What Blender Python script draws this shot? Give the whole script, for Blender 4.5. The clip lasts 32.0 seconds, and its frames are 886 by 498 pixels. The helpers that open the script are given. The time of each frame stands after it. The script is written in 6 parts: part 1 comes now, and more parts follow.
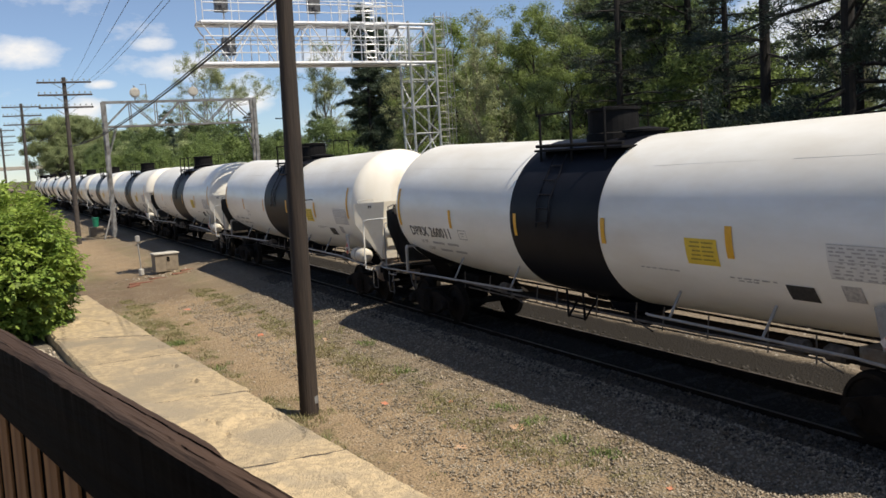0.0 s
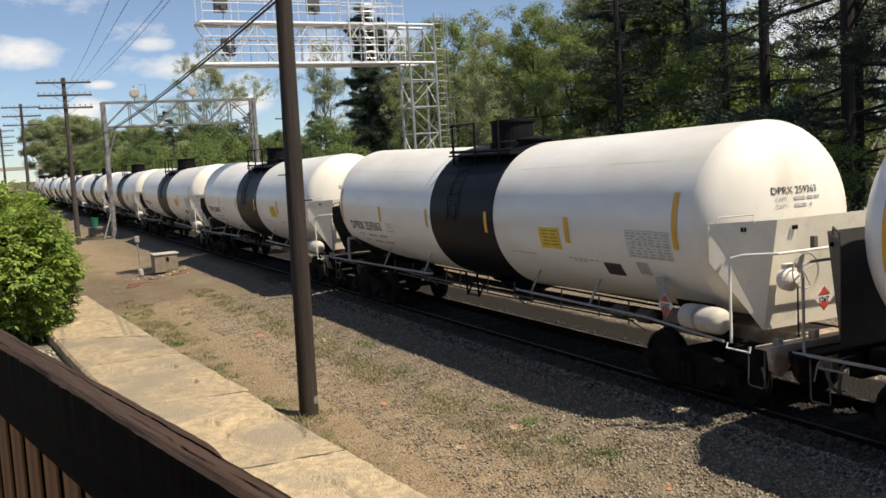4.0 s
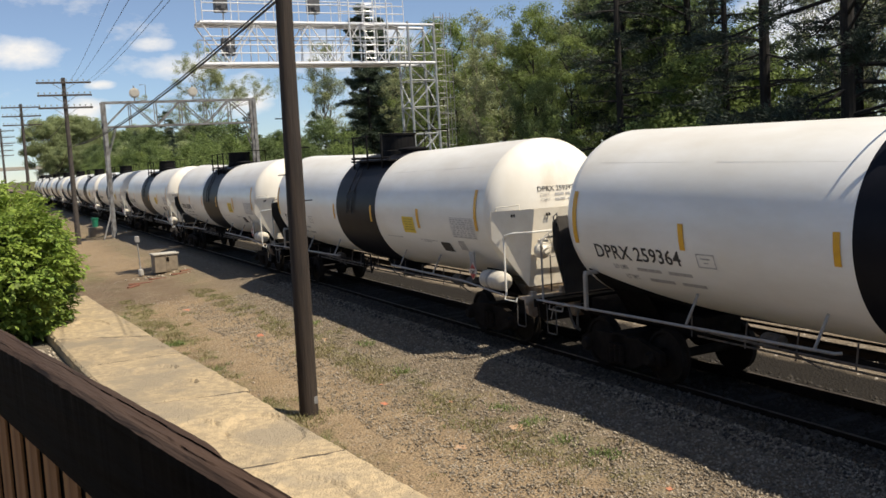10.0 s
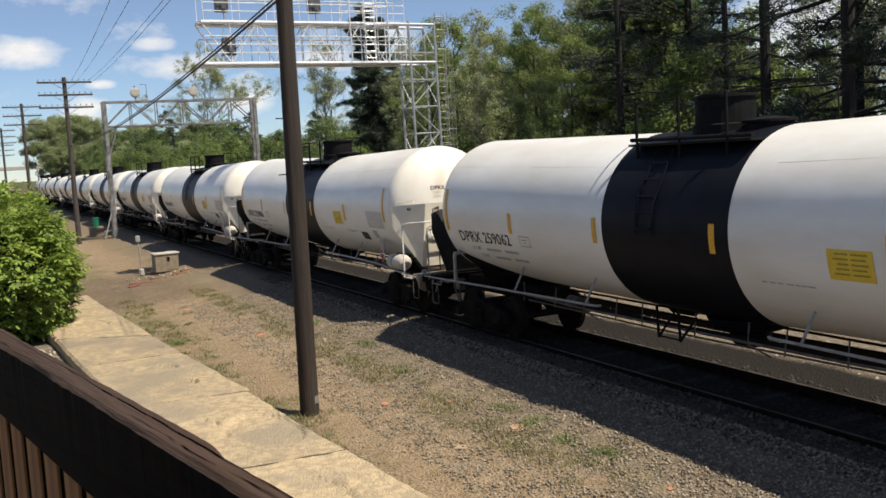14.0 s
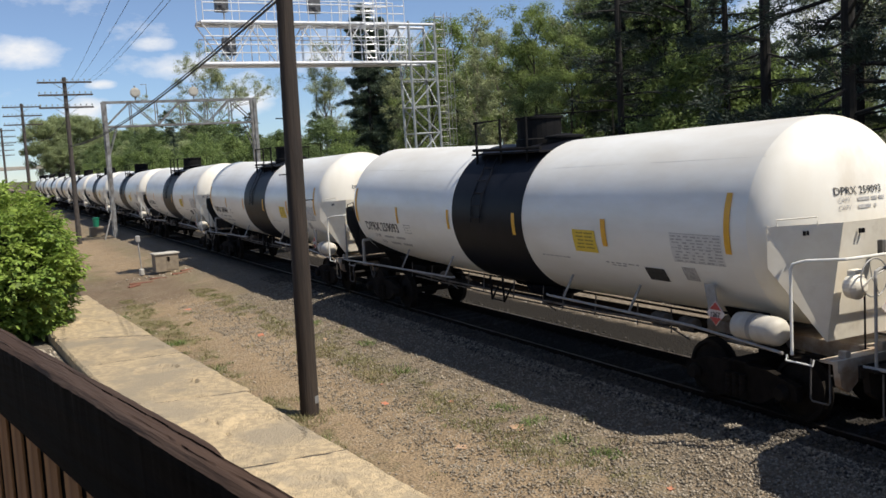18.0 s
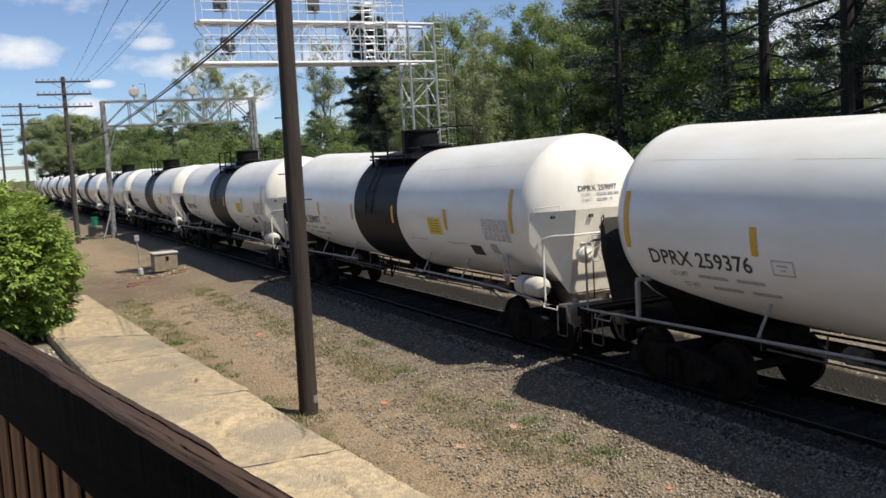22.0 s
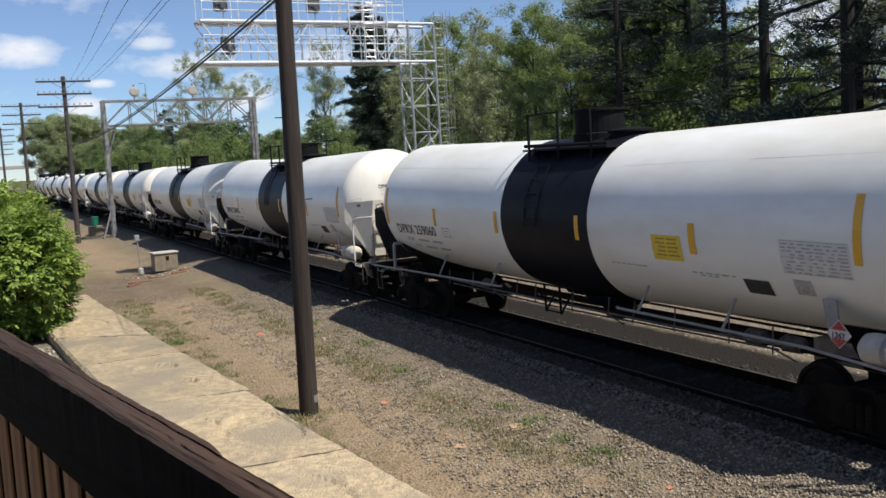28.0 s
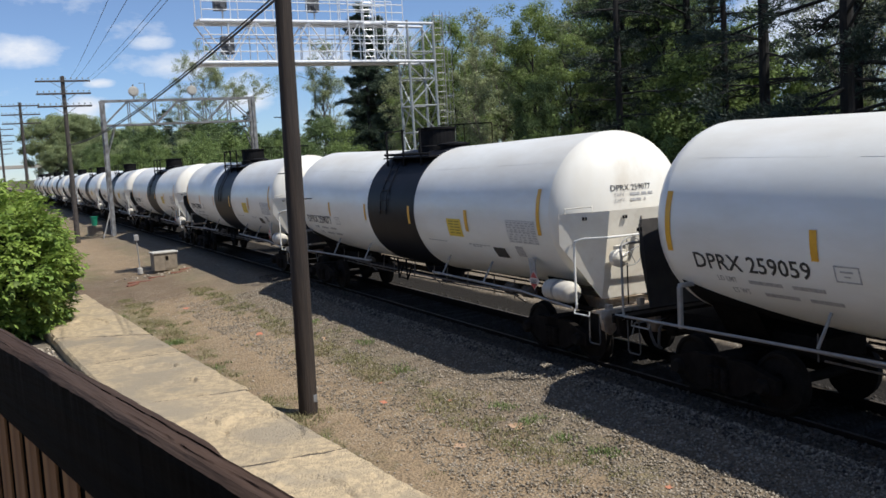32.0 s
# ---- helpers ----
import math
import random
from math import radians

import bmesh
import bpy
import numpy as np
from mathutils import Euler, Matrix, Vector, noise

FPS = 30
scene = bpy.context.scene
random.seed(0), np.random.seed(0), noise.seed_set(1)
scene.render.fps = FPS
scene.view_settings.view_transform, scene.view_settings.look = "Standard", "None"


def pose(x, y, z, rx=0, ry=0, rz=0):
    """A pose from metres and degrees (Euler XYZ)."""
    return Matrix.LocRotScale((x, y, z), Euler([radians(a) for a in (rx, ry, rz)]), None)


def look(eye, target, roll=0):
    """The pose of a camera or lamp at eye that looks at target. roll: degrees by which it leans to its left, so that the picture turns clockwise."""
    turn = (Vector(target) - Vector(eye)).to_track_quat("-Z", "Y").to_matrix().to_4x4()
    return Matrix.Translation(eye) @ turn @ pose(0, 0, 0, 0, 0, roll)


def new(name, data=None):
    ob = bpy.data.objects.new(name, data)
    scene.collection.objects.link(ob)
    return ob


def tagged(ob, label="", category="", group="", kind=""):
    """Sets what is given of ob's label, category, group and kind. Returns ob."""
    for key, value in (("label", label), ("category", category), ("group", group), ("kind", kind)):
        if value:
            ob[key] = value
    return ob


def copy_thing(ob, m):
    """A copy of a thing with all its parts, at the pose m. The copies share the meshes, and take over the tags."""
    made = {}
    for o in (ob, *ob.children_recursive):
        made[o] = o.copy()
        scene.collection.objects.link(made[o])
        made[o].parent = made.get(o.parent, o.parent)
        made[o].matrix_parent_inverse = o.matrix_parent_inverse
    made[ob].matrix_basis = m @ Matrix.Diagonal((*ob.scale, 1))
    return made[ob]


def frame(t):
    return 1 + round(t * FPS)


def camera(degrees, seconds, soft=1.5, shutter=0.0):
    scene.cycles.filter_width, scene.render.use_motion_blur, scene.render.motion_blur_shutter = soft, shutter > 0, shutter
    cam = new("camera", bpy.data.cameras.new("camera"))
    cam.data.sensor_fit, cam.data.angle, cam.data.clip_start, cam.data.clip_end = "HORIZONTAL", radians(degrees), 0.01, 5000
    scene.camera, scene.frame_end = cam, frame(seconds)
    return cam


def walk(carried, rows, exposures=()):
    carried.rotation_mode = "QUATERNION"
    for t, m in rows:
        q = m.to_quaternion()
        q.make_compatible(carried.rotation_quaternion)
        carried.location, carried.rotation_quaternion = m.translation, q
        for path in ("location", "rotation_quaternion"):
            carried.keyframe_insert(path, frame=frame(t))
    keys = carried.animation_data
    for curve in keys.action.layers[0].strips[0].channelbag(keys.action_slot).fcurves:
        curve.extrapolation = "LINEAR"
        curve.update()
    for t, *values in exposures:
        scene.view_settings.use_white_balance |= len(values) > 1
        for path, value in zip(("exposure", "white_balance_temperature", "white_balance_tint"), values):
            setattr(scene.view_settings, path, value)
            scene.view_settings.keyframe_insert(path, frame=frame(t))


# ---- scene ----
# World axes: the near track runs along +y (away from the deck), rail tops at z = 0, x grows towards the woods.
EYE = Vector((-10.99, 0.0, 4.04))
YAW, TILT, ROLL = 26.277, -5.6575, -3.276


def aim(right, down):
    """The camera's pose, turned by small angles in degrees to the right and downwards."""
    y, p = radians(YAW + right), radians(TILT - down)
    way = Vector((math.sin(y) * math.cos(p), math.cos(y) * math.cos(p), math.sin(p)))
    return look(EYE, EYE + way, ROLL)


cam = camera(50.93, 32.0, 1.58, 0.0)
PX = 0.0348
SWAY = ((0, 0.7, -0.1), (1, 1.4, 0.3), (2, 1.4, 0.3), (3.5, 1.6, 0.3), (5.5, 1.0, 1.4), (6, 0.6, 1.3), (7, 1.1, 0.2), (8, 1.3, 0.2),
        (9, 1.5, 0.2), (10, 1.5, 0.5), (11, 1.3, 0), (12, 1.3, 0), (13, 0.2, 0), (14.5, 0.4, 0), (16.5, 0.5, 0.9), (17.5, 0.9, 0.1),
        (18.2, 0, 0), (19, 1.0, 0.5), (20, 1.1, -0.6), (21, 2.1, -0.6), (22, 1.9, -1.1), (23, 0.8, -0.4), (24, 1.4, -0.5), (25.5, 1.4, 0.3),
        (27.5, 1.4, -0.4), (28, 1.5, -1.6), (29, 1.5, -0.8), (30, 2.4, -3.5), (31, 2.5, -3.0), (32, 2.5, -2.2))
LIGHT = ((0, 0.20, 6800, 10), (6, 0.20, 7050, 10), (13, 0.20, 6850, 10), (17, 0.16, 6600, 10), (19, 0.15, 6320, 10), (25, 0.20, 6450, 10), (28, 0.16, 6200, 10), (32, 0.06, 5970, 10))
walk(cam, [(t, aim(dx * PX, -dy * PX)) for t, dx, dy in SWAY], LIGHT)

# ---- world and sun ----
SUN_WAY = Vector((0.325, -0.5, 1.0)).normalized()
world = bpy.data.worlds.new("sky")
scene.world = world
world.use_nodes = True
wt = world.node_tree
wt.nodes.clear()


def wnode(kind, **values):
    n = wt.nodes.new(kind)
    for key, value in values.items():
        n.inputs[key].default_value = value
    return n


sky = wt.nodes.new("ShaderNodeTexSky")
sky.sky_type, sky.sun_disc = "NISHITA", False
sky.sun_elevation = math.asin(SUN_WAY.z)
sky.sun_rotation = math.atan2(SUN_WAY.x, SUN_WAY.y)
sky.altitude = 1500
sky.air_density, sky.dust_density, sky.ozone_density = 1.0, 0.0, 1.0
coord = wt.nodes.new("ShaderNodeTexCoord")


def wmath(op, a, b=None, c=None):
    n = wt.nodes.new("ShaderNodeMath")
    n.operation = op
    for k, v in enumerate((a, b, c)):
        if isinstance(v, (int, float)):
            n.inputs[k].default_value = v
        elif v is not None:
            wt.links.new(v, n.inputs[k])
    return n.outputs["Value"]


def wdot(v):
    n = wt.nodes.new("ShaderNodeVectorMath")
    n.operation = "DOT_PRODUCT"
    n.inputs[1].default_value = v
    wt.links.new(coord.outputs["Generated"], n.inputs[0])
    return n.outputs["Value"]


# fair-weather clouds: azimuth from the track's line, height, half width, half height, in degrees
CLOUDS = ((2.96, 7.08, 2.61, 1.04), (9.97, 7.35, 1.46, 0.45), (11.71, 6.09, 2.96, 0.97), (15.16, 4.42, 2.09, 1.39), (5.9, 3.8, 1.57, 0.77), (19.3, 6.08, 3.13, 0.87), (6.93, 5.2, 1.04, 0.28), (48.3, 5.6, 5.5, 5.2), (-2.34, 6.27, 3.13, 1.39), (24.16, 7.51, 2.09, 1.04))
stretch = wnode("ShaderNodeMapping", Scale=(1.0, 1.0, 2.2))
puff = wnode("ShaderNodeTexNoise", Scale=16.0, Detail=8.0, Roughness=0.6)
broad = wnode("ShaderNodeTexNoise", Scale=3.2, Detail=7.0, Roughness=0.58)
wt.links.new(coord.outputs["Generated"], stretch.inputs["Vector"])
wt.links.new(stretch.outputs["Vector"], puff.inputs["Vector"])
wt.links.new(stretch.outputs["Vector"], broad.inputs["Vector"])
ragged = wmath("MULTIPLY", wmath("SUBTRACT", puff.outputs["Fac"], 0.5), 3.4)
cover = wmath("MULTIPLY", wmath("SUBTRACT", broad.outputs["Fac"], 0.60), 2.6)
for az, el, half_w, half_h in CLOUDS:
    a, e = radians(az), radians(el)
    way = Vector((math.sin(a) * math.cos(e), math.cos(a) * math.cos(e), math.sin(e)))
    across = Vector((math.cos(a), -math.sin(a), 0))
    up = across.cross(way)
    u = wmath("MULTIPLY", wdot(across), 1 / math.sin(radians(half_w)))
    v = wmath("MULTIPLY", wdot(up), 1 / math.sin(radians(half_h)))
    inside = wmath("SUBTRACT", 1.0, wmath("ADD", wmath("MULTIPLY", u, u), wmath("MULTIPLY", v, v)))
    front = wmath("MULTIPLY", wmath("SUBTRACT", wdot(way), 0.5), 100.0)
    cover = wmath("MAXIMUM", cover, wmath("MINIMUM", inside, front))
veil = wmath("MULTIPLY_ADD", wmath("ADD", cover, ragged), 0.80, -0.05)
veil.node.use_clamp = True
cloud = wnode("ShaderNodeMixRGB", Color2=(8.0, 8.1, 8.3, 1))
back = wnode("ShaderNodeBackground", Strength=0.10)
out = wt.nodes.new("ShaderNodeOutputWorld")
wt.links.new(veil, cloud.inputs["Fac"])
# the air is bluer low down, away from the sun, than overhead
tint = wnode("ShaderNodeMixRGB", Fac=1.0)
height = wt.nodes.new("ShaderNodeSeparateXYZ")
wt.links.new(coord.outputs["Generated"], height.inputs["Vector"])
climb = wnode("ShaderNodeMapRange", **{"From Min": 0.04, "From Max": 0.32})
wt.links.new(height.outputs["Z"], climb.inputs["Value"])
shade = wnode("ShaderNodeMixRGB", Color1=(0.69, 0.805, 1.0, 1), Color2=(1.07, 0.985, 1.0, 1))
wt.links.new(climb.outputs["Result"], shade.inputs["Fac"])
wt.links.new(shade.outputs["Color"], tint.inputs["Color2"])
tint.blend_type = "MULTIPLY"
wt.links.new(sky.outputs["Color"], tint.inputs["Color1"])
wt.links.new(tint.outputs["Color"], cloud.inputs["Color1"])
wt.links.new(cloud.outputs["Color"], back.inputs["Color"])
wt.links.new(back.outputs["Background"], out.inputs["Surface"])

sun_data = bpy.data.lights.new("sun", "SUN")
sun_data.energy, sun_data.angle, sun_data.color = 5.3, radians(0.55), (1.0, 0.93, 0.82)
sun = new("sun", sun_data)
sun.matrix_world = look(SUN_WAY * 200, (0, 0, 0))


# ---- materials ----
def mat(name, base, second=None, scale=3.0, rough=0.6, metal=0.0, bump=0.0, bump_scale=40.0, contrast=(0.35, 0.65), third=None,
        third_scale=0.6, third_range=(0.5, 0.7), stretch=(1, 1, 1), vary=0.0, island=0.0, sheer=0.0, spec=0.5):
    """A paint or stuff with two scales of mottling, fine relief and, per object or per island, a change of shade."""
    m = bpy.data.materials.new(name)
    m.use_nodes = True
    t = m.node_tree
    b = t.nodes["Principled BSDF"]
    b.inputs["Roughness"].default_value, b.inputs["Metallic"].default_value = rough, metal
    b.inputs["Specular IOR Level"].default_value = spec
    tc = t.nodes.new("ShaderNodeTexCoord")
    mp = t.nodes.new("ShaderNodeMapping")
    mp.inputs["Scale"].default_value = stretch
    t.links.new(tc.outputs["Object"], mp.inputs["Vector"])

    def blotch(size, lo, hi, detail=6.0):
        n = t.nodes.new("ShaderNodeTexNoise")
        n.inputs["Scale"].default_value, n.inputs["Detail"].default_value, n.inputs["Roughness"].default_value = size, detail, 0.62
        t.links.new(mp.outputs["Vector"], n.inputs["Vector"])
        r = t.nodes.new("ShaderNodeMapRange")
        r.inputs["From Min"].default_value, r.inputs["From Max"].default_value = lo, hi
        t.links.new(n.outputs["Fac"], r.inputs["Value"])
        return r.outputs["Result"]

    def mix(fac, a, c):
        n = t.nodes.new("ShaderNodeMixRGB")
        t.links.new(fac, n.inputs["Fac"])
        for key, value in (("Color1", a), ("Color2", c)):
            if isinstance(value, tuple):
                n.inputs[key].default_value = (*value, 1)
            else:
                t.links.new(value, n.inputs[key])
        return n.outputs["Color"]

    color = base
    if second:
        color = mix(blotch(scale, *contrast), base, second)
    if third:
        color = mix(blotch(third_scale, *third_range), color, third)
    if vary or island:
        h = t.nodes.new("ShaderNodeHueSaturation")
        r = t.nodes.new("ShaderNodeMapRange")
        amount = vary or island
        r.inputs["To Min"].default_value, r.inputs["To Max"].default_value = 1 - amount, 1 + amount
        if vary:
            src = t.nodes.new("ShaderNodeObjectInfo")
            t.links.new(src.outputs["Random"], r.inputs["Value"])
        else:
            src = t.nodes.new("ShaderNodeNewGeometry")
            t.links.new(src.outputs["Random Per Island"], r.inputs["Value"])
        t.links.new(r.outputs["Result"], h.inputs["Value"])
        if isinstance(color, tuple):
            h.inputs["Color"].default_value = (*color, 1)
        else:
            t.links.new(color, h.inputs["Color"])
        color = h.outputs["Color"]
    if isinstance(color, tuple):
        b.inputs["Base Color"].default_value = (*color, 1)
    else:
        t.links.new(color, b.inputs["Base Color"])
    if bump:
        n = t.nodes.new("ShaderNodeTexNoise")
        n.inputs["Scale"].default_value, n.inputs["Detail"].default_value = bump_scale, 5.0
        t.links.new(mp.outputs["Vector"], n.inputs["Vector"])
        u = t.nodes.new("ShaderNodeBump")
        u.inputs["Strength"].default_value, u.inputs["Distance"].default_value = bump, 0.03
        t.links.new(n.outputs["Fac"], u.inputs["Height"])
        t.links.new(u.outputs["Normal"], b.inputs["Normal"])
    if sheer:
        # thin leaves pass some light
        tr = t.nodes.new("ShaderNodeBsdfTranslucent")
        if isinstance(color, tuple):
            tr.inputs["Color"].default_value = (*color, 1)
        else:
            t.links.new(color, tr.inputs["Color"])
        ms = t.nodes.new("ShaderNodeMixShader")
        ms.inputs["Fac"].default_value = sheer
        t.links.new(b.outputs["BSDF"], ms.inputs[1])
        t.links.new(tr.outputs["BSDF"], ms.inputs[2])
        t.links.new(ms.outputs["Shader"], t.nodes["Material Output"].inputs["Surface"])
    return m


M_WHITE = mat("tank_white", (0.85, 0.84, 0.79), (0.76, 0.74, 0.67), 1.3, 0.32, bump=0.04, bump_scale=6, third=(0.66, 0.61, 0.52), third_scale=0.5, third_range=(0.52, 0.8), stretch=(1, 0.35, 1))
M_SHIELD = mat("shield_cream", (0.83, 0.775, 0.655), (0.75, 0.68, 0.55), 2.5, 0.5, bump=0.05, bump_scale=12, third=(0.45, 0.37, 0.27), third_scale=1.6, third_range=(0.6, 0.85))
M_BAND = mat("band_black", (0.0085, 0.0092, 0.0128), (0.0125, 0.0132, 0.0175), 2.0, 0.42, bump=0.05, bump_scale=8, spec=0.08)
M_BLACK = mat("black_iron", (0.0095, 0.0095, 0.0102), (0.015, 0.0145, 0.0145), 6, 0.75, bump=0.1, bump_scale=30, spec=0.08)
M_TRUCK = mat("truck_iron", (0.012, 0.010, 0.0085), (0.021, 0.0175, 0.0145), 5, 0.95, bump=0.2, bump_scale=25, spec=0.08)
M_WHEEL = mat("wheel_steel", (0.014, 0.012, 0.010), (0.024, 0.020, 0.016), 6, 0.85, 0.0, spec=0.08)
M_RUST = mat("rusty_deck", (0.40, 0.33, 0.24), (0.25, 0.17, 0.11), 5, 0.75, bump=0.2, bump_scale=25, third=(0.55, 0.5, 0.42), third_scale=2)
M_STIRRUP = mat("stirrup_iron", (0.13, 0.125, 0.115), (0.07, 0.062, 0.055), 6, 0.7)
M_HOSE = mat("hose_rubber", (0.10, 0.10, 0.10), (0.16, 0.155, 0.15), 8, 0.6)
M_RIGGING = mat("rigging_iron", (0.15, 0.13, 0.11), (0.05, 0.042, 0.034), 5, 0.85, bump=0.2, bump_scale=25)
M_GREYPIPE = mat("pipe_grey", (0.36, 0.35, 0.33), (0.25, 0.235, 0.21), 4, 0.5, 0.1)
M_YELLOW = mat("reflector_yellow", (0.80, 0.43, 0.03), (0.70, 0.36, 0.03), 12, 0.4)
M_SIGN = mat("sign_yellow", (0.80, 0.58, 0.06), (0.72, 0.50, 0.05), 9, 0.5)
M_DARKSHIELD = mat("shield_dark", (0.045, 0.039, 0.034), (0.025, 0.022, 0.02), 3, 0.7, bump=0.1)
M_DRUM = mat("drum_cream", (0.58, 0.55, 0.48), (0.46, 0.42, 0.35), 4, 0.6, bump=0.05)
M_SEAM = mat("seam_grey", (0.70, 0.68, 0.63), (0.76, 0.74, 0.68), 8, 0.6)
M_HEAD = mat("head_cream", (0.85, 0.815, 0.725), (0.785, 0.74, 0.635), 1.4, 0.4, bump=0.04, bump_scale=6, third=(0.62, 0.54, 0.42), third_scale=0.8, third_range=(0.58, 0.82), stretch=(1, 1, 0.5))
M_LINE = mat("notice_ink", (0.20, 0.14, 0.025), (0.50, 0.36, 0.05), 40, 0.6)
M_INK = mat("letter_black", (0.02, 0.02, 0.022), (0.05, 0.05, 0.05), 15, 0.6)
M_STENCIL = mat("stencil_grey", (0.30, 0.295, 0.285), (0.52, 0.50, 0.47), 18, 0.6)
M_FADED = mat("faded_panel", (0.62, 0.61, 0.58), (0.70, 0.685, 0.64), 6, 0.5)
M_RED = mat("placard_red", (0.50, 0.06, 0.05), (0.38, 0.05, 0.04), 20, 0.5)
M_PLACARD = mat("placard_white", (0.72, 0.68, 0.64), (0.6, 0.52, 0.48), 20, 0.5)
M_POLE = mat("pole_wood", (0.046, 0.032, 0.023), (0.020, 0.0145, 0.011), 9, 0.85, bump=0.5, bump_scale=30, stretch=(1, 1, 0.08), third=(0.085, 0.062, 0.044), third_scale=4, third_range=(0.58, 0.82))
M_GREYWOOD = mat("weathered_wood", (0.085, 0.072, 0.062), (0.045, 0.038, 0.033), 8, 0.9, bump=0.3, bump_scale=30)
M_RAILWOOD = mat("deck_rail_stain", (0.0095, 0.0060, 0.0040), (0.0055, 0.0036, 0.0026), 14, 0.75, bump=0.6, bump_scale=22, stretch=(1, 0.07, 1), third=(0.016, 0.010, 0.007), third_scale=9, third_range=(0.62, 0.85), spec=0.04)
M_RAILTOPWOOD = mat("deck_rail_upper", (0.066, 0.040, 0.027), (0.030, 0.018, 0.0125), 14, 0.85, bump=0.8, bump_scale=22, stretch=(1, 0.07, 1), third=(0.085, 0.058, 0.044), third_scale=9, third_range=(0.5, 0.75), spec=0.2)
M_SLAT = mat("slat_stain", (0.52, 0.225, 0.07), (0.30, 0.125, 0.04), 12, 0.9, bump=0.4, bump_scale=25, stretch=(1, 1, 0.1))
M_STONE = mat("wall_cap_stone", (0.50, 0.388, 0.238), (0.365, 0.29, 0.187), 16.0, 0.95, bump=0.7, bump_scale=75, contrast=(0.42, 0.58), third=(0.32, 0.265, 0.185), third_scale=1.5, third_range=(0.46, 0.60), vary=0.14, spec=0.12)
M_JOINT = mat("joint_soil", (0.055, 0.043, 0.03), (0.10, 0.08, 0.055), 12, 0.95, bump=0.6, bump_scale=50)
M_OFFCUT = mat("red_offcut", (0.26, 0.105, 0.065), (0.16, 0.075, 0.05), 9, 0.85)
M_MORTAR = mat("mortar", (0.20, 0.165, 0.12), (0.12, 0.10, 0.075), 8, 0.95, bump=0.5, bump_scale=30)
M_PEBBLE = mat("pebble", (0.40, 0.34, 0.26), (0.28, 0.24, 0.185), 9, 0.9, island=0.3)
M_STEEL = mat("galvanised", (0.82, 0.82, 0.82), (0.68, 0.69, 0.70), 7, 0.36, 0.25)
M_MAST = mat("mast_steel", (0.40, 0.42, 0.42), (0.30, 0.32, 0.33), 7, 0.45, 0.3)
M_OLDSTEEL = mat("gantry_steel", (0.27, 0.275, 0.275), (0.10, 0.092, 0.084), 2.5, 0.7, 0.1, bump=0.1)
M_SIGNAL = mat("signal_housing", (0.10, 0.105, 0.11), (0.07, 0.07, 0.075), 6, 0.5)
M_RAIL = mat("rail_steel", (0.022, 0.016, 0.012), (0.012, 0.009, 0.007), 8, 0.9, 0.0, spec=0.1)
M_RAILTOP = mat("rail_head", (0.16, 0.14, 0.12), (0.07, 0.055, 0.045), 3.0, rough=0.5, metal=0.6)
# sleepers are blackened to stand in for the shade under the train
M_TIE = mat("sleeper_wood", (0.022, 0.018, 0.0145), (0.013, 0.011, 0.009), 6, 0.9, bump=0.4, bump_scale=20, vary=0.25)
M_BOX = mat("cabinet_tan", (0.27, 0.22, 0.155), (0.20, 0.16, 0.115), 5, 0.8)
M_BOXTOP = mat("cabinet_lid", (0.52, 0.49, 0.42), (0.44, 0.41, 0.35), 6, 0.6)
M_GREEN = mat("bin_green", (0.015, 0.22, 0.12), (0.01, 0.16, 0.09), 6, 0.5)
M_CONCRETE = mat("concrete", (0.45, 0.43, 0.38), (0.36, 0.34, 0.30), 3, 0.9, bump=0.2)
M_LADDER = mat("ladder_steel", (0.36, 0.36, 0.35), (0.26, 0.26, 0.25), 7, 0.5, 0.3)
M_WIRE = mat("wire_black", (0.012, 0.012, 0.013), None, rough=0.6)
M_GLASS = mat("insulator", (0.30, 0.34, 0.34), None, rough=0.2)
M_BARK = mat("bark", (0.045, 0.038, 0.032), (0.025, 0.021, 0.018), 6, 0.95, bump=0.7, bump_scale=18, stretch=(1, 1, 0.2))
M_PINEBARK = mat("bark_pine", (0.020, 0.018, 0.0165), (0.011, 0.010, 0.009), 6, 0.95, bump=0.7, bump_scale=18, stretch=(1, 1, 0.2))
M_BARKLIGHT = mat("bark_pale", (0.24, 0.205, 0.165), (0.15, 0.125, 0.10), 6, 0.95, bump=0.5, bump_scale=18, stretch=(1, 1, 0.2))
M_LEAF = mat("leaf_spring", (0.27, 0.335, 0.11), (0.16, 0.215, 0.07), 0.9, 0.7, island=0.4, sheer=0.5, spec=0.25)
M_LEAFFAR = mat("leaf_far", (0.31, 0.36, 0.17), (0.22, 0.26, 0.13), 0.35, 0.8, island=0.3, sheer=0.35, spec=0.2)
M_LEAFMID = mat("leaf_mid", (0.23, 0.30, 0.10), (0.14, 0.195, 0.065), 0.9, 0.7, island=0.4, sheer=0.45, spec=0.25)
M_LEAFDARK = mat("leaf_deep", (0.18, 0.24, 0.095), (0.11, 0.155, 0.065), 0.9, 0.7, island=0.4, sheer=0.45, spec=0.25)
M_LEAFPALE = mat("leaf_pale", (0.36, 0.395, 0.20), (0.26, 0.295, 0.145), 0.9, 0.6, island=0.3, sheer=0.45)
M_NEEDLE = mat("needle_dark", (0.034, 0.055, 0.035), (0.020, 0.034, 0.022), 0.8, 0.65, island=0.35, sheer=0.1)
M_SPRUCE = mat("needle_blue", (0.078, 0.112, 0.066), (0.042, 0.066, 0.042), 0.8, 0.65, island=0.3, sheer=0.1)
